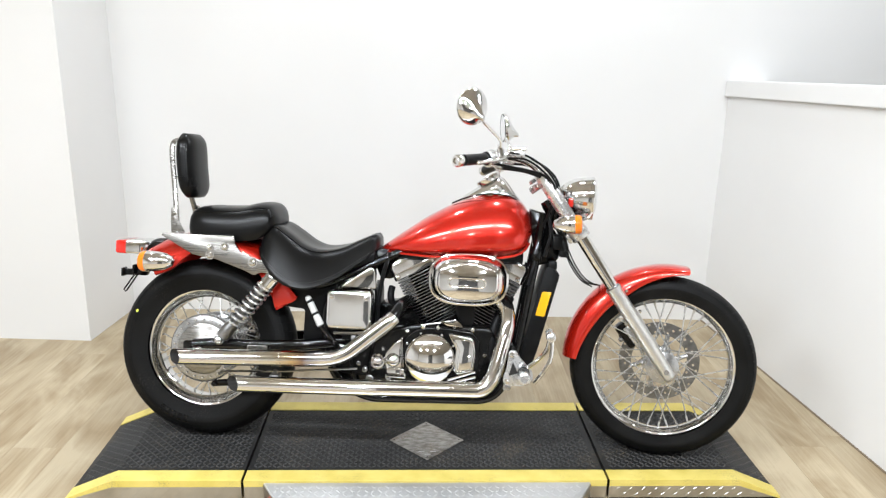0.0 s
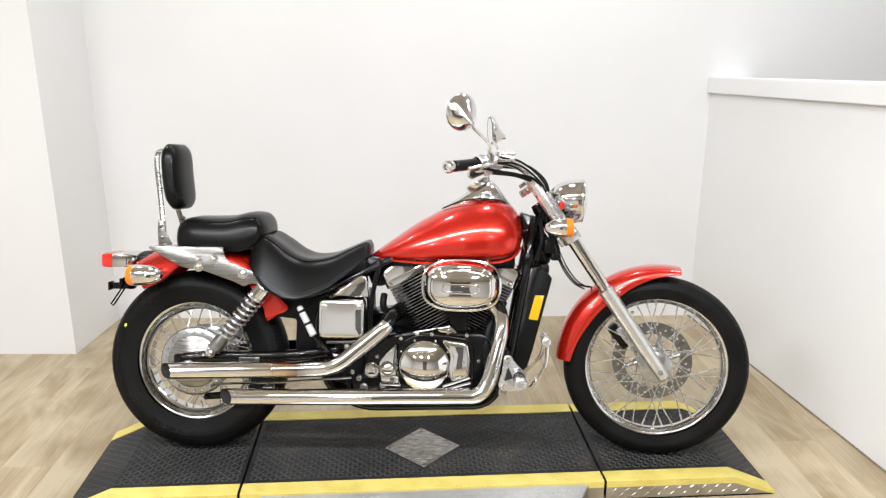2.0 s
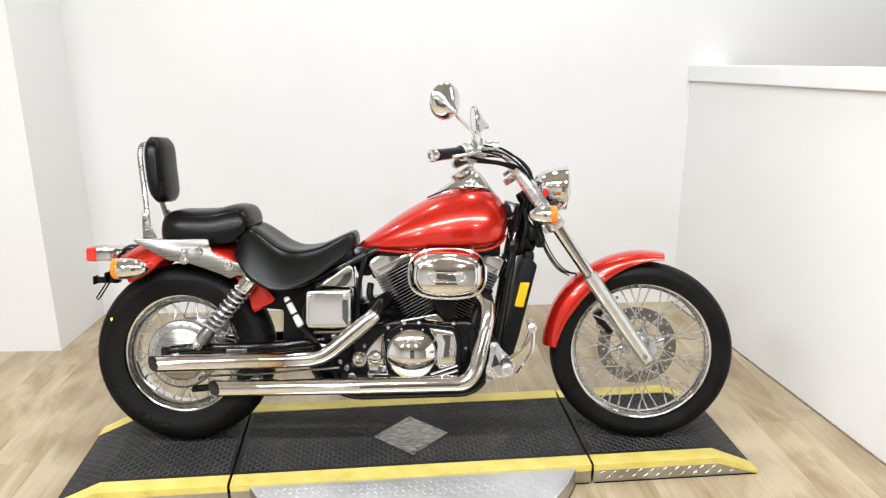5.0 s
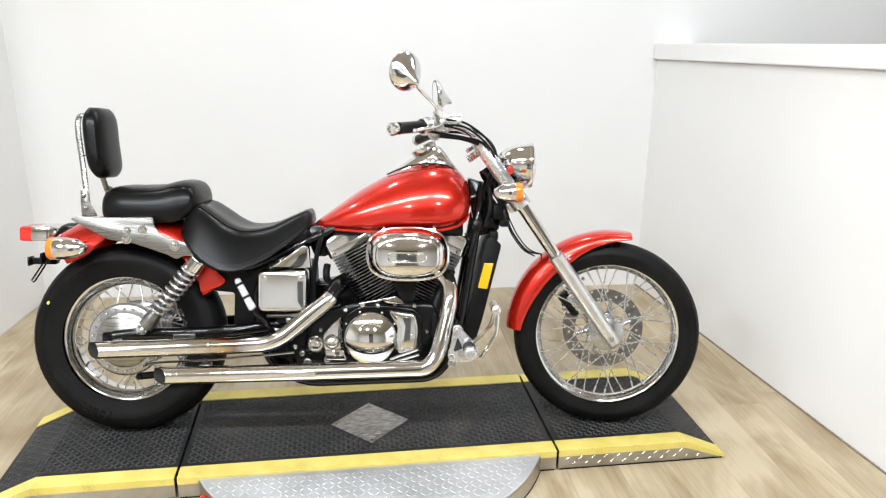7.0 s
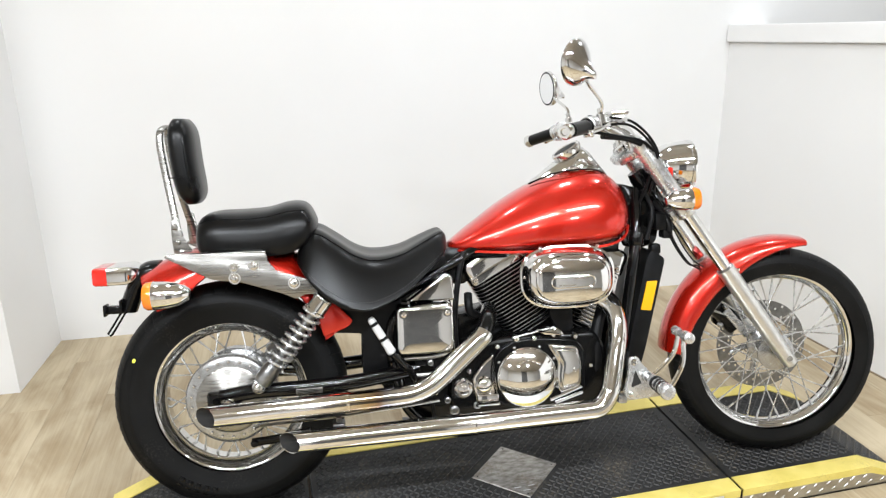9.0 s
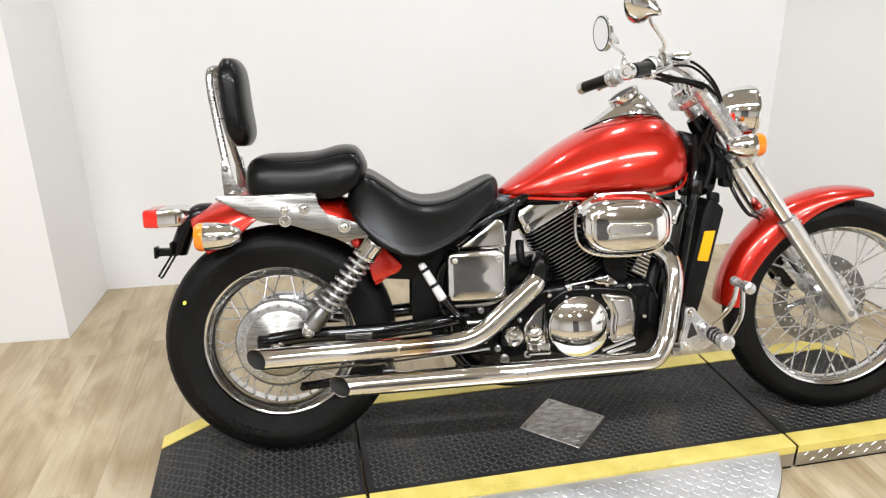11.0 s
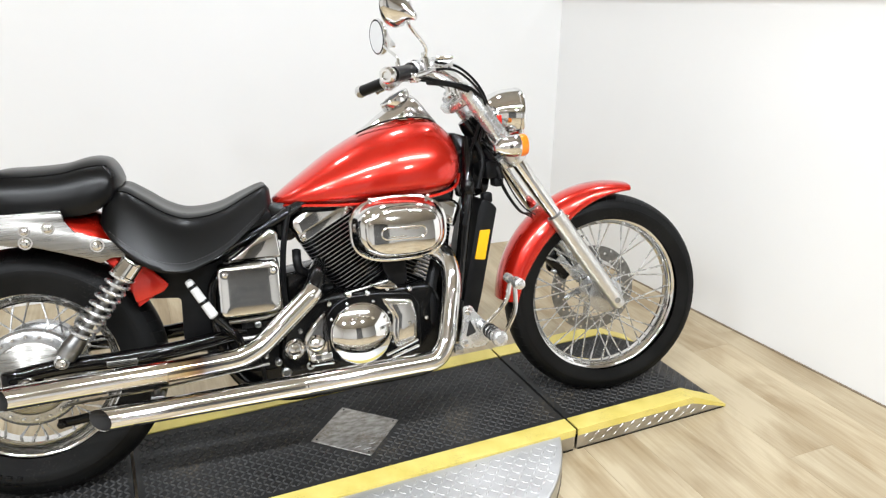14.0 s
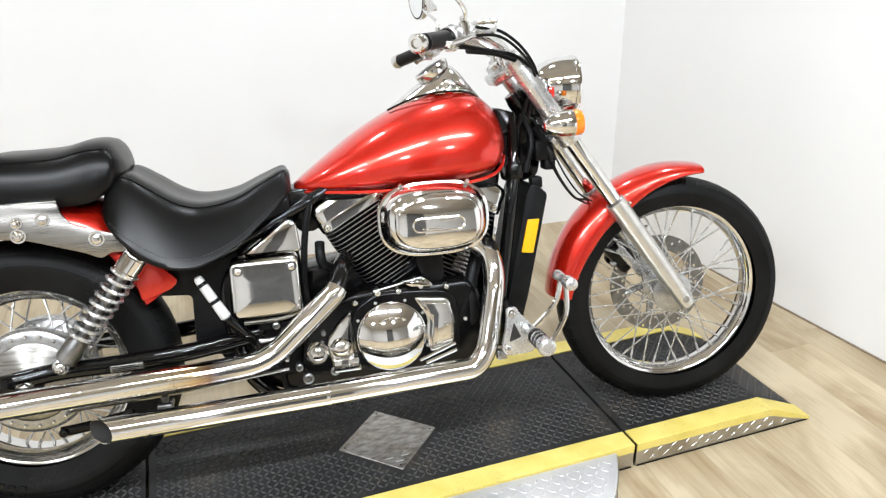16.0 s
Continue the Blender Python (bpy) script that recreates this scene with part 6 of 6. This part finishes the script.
tubes("brake_link", [[(0.262, -0.165, 0.278), (0.32, -0.18, 0.305)]], 0.004, STEEL, "thin steel brake link", 8)
bm = bmesh.new()
box(bm, (0.255, -0.175, 0.255), (0.282, -0.155, 0.282), 0.006)
part("brake_lever_boss", bm, ALU, bike, "small cast lever boss")
for side in (-1, 1):
    bm = bmesh.new()
    box(bm, (0.262, min(side * 0.10, side * 0.165), 0.285), (0.288, max(side * 0.10, side * 0.165), 0.405), 0.008, Matrix.Translation((0.275, 0, 0.345)) @ Matrix.Rotation(radians(10), 4, "Y") @ Matrix.Translation((-0.275, 0, -0.345)))
    part("peg_mount", bm, SATIN, bike, "black peg mount on the frame")

# instrument console on the tank
CX = [0.055, 0.075, 0.105, 0.145, 0.185, 0.215, 0.240, 0.270, 0.300, 0.312]
CT = [0.868, 0.880, 0.902, 0.930, 0.958, 0.970, 0.955, 0.918, 0.880, 0.862]
CW = [0.010, 0.024, 0.034, 0.044, 0.052, 0.055, 0.053, 0.046, 0.034, 0.012]
rings = []
for x in np.linspace(CX[0], CX[-1], 30):
    t, w = spline(CX, CT, x), spline(CX, CW, x)
    b = spline(TX, TT, x) - 0.014
    ring = []
    for k in range(28):
        a = 2 * math.pi * k / 28
        c, s = math.cos(a), math.sin(a)
        ring.append((x, w * math.copysign(abs(c) ** 0.8, c) * (1.0 if s < 0 else 1.0 - 0.25 * s), b + (max(t - b, 0.004)) * (0.28 + 0.72 * s if s > 0 else 0.28 + 0.28 * s)))
    rings.append(ring)
console = part("instrument_console", loft(bmesh.new(), rings), CHROME, bike, "chrome instrument console on the tank", angle=60)
bm = bmesh.new()
lathe(bm, (0.178, 0, 0.958), (-0.52, 0, 0.85), [(-0.012, 0.042), (0.0, 0.046), (0.005, 0.046), (0.009, 0.042), (0.006, 0.038), (0.006, 0.001)], 32)
part("speedometer", bm, CHROME, console, "chrome speedometer bezel")
bm = bmesh.new()
lathe(bm, (0.1745, 0, 0.9635), (-0.52, 0, 0.85), [(0, 0.037), (0.001, 0.036), (0.0012, 0.001)], 28)
part("dial_face", bm, PLASTIC, console, "dark dial face")
bm = bmesh.new()
lathe(bm, (0.205, -0.05, 0.915), (0.1, -0.8, 0.6), [(0, 0.02), (0.01, 0.019), (0.016, 0.012), (0.018, 0.001)], 20)
box(bm, (0.165, -0.062, 0.900), (0.25, -0.04, 0.914), 0.005)
part("console_trim", bm, CHROME, console, "chrome trim along the console")
tubes("console_edge", [smooth_path([(0.055, -0.028, 0.868), (0.11, -0.05, 0.892), (0.17, -0.068, 0.905), (0.25, -0.06, 0.902), (0.305, -0.03, 0.868)], 5)], 0.0026, SATIN, "black console gasket", 6, console)

# side stand, left
bm = bmesh.new()
tube(bm, fillet([(-0.10, 0.11, 0.22), (-0.18, 0.150, 0.17), (-0.30, 0.190, 0.125)], 0.03, 4), 0.012, 12)
box(bm, (-0.325, 0.172, 0.112), (-0.280, 0.210, 0.122), 0.003)
part("side_stand", bm, BLACK, bike, "gloss black side stand, folded out")
# seat seams: a piped ridge along the crown's shoulder, and a row of stitches above the lower edge
for side in (-1, 1):
    high = []
    for x in np.linspace(-0.585, -0.205, 40):
        t, b, w = (spline(SEAT[0], v, x) for v in SEAT[1:])
        high.append((x, side * w * 0.585, b + (t - b) * 0.94))
    part("seat_seam", tube(bmesh.new(), high, 0.0022, 6), VINYL, bike, "piped seam of the rider seat")
    for k in range(46):
        x = -0.580 + 0.0081 * k
        (y0, z0), (y1, z1) = ((side * (w * 0.958 + 0.0008), b + (t - b) * 0.165) for t, b, w in ([spline(SEAT[0], v, q) for v in SEAT[1:]] for q in (x - 0.0022, x + 0.0022)))
        part("stitch", tube(bmesh.new(), [(x - 0.0022, y0, z0), (x + 0.0022, y1, z1)], 0.0009, 4), STITCH, bike)

# ---------------------------------------------------------------- floor planks
def planks():
    """Planks run towards the back wall; those in the seen part of the room are pieces of their own."""
    w, L = 0.18, 1.22
    m = Matrix.Rotation(radians(YAW - 1.5), 4, "Z")
    bm = bmesh.new()
    g = 0.0002
    loft(bm, [[(-L / 2 + g, -w / 2 + g, FLOOR - 0.004), (L / 2 - g, -w / 2 + g, FLOOR - 0.004), (L / 2 - g, w / 2 - g, FLOOR - 0.004), (-L / 2 + g, w / 2 - g, FLOOR - 0.004)],
              [(-L / 2 + g, -w / 2 + g, FLOOR - 0.0006), (L / 2 - g, -w / 2 + g, FLOOR - 0.0006), (L / 2 - g, w / 2 - g, FLOOR - 0.0006), (-L / 2 + g, w / 2 - g, FLOOR - 0.0006)],
              [(-L / 2 + g * 2, -w / 2 + g * 2, FLOOR), (L / 2 - g * 2, -w / 2 + g * 2, FLOOR), (L / 2 - g * 2, w / 2 - g * 2, FLOOR), (-L / 2 + g * 2, w / 2 - g * 2, FLOOR)]])
    me = mesh_of(bm, "plank", PLANK, smooth=False)
    rng = random.Random(4)
    for i in range(-18, 19):
        off = rng.random() * L
        for j in range(-4, 3):
            ob = new("plank", me)
            ob.parent = floor
            ob.matrix_basis = m @ Matrix.Translation((i * w, j * L + off, 0)) @ Matrix.Rotation(radians(90), 4, "Z")


planks()
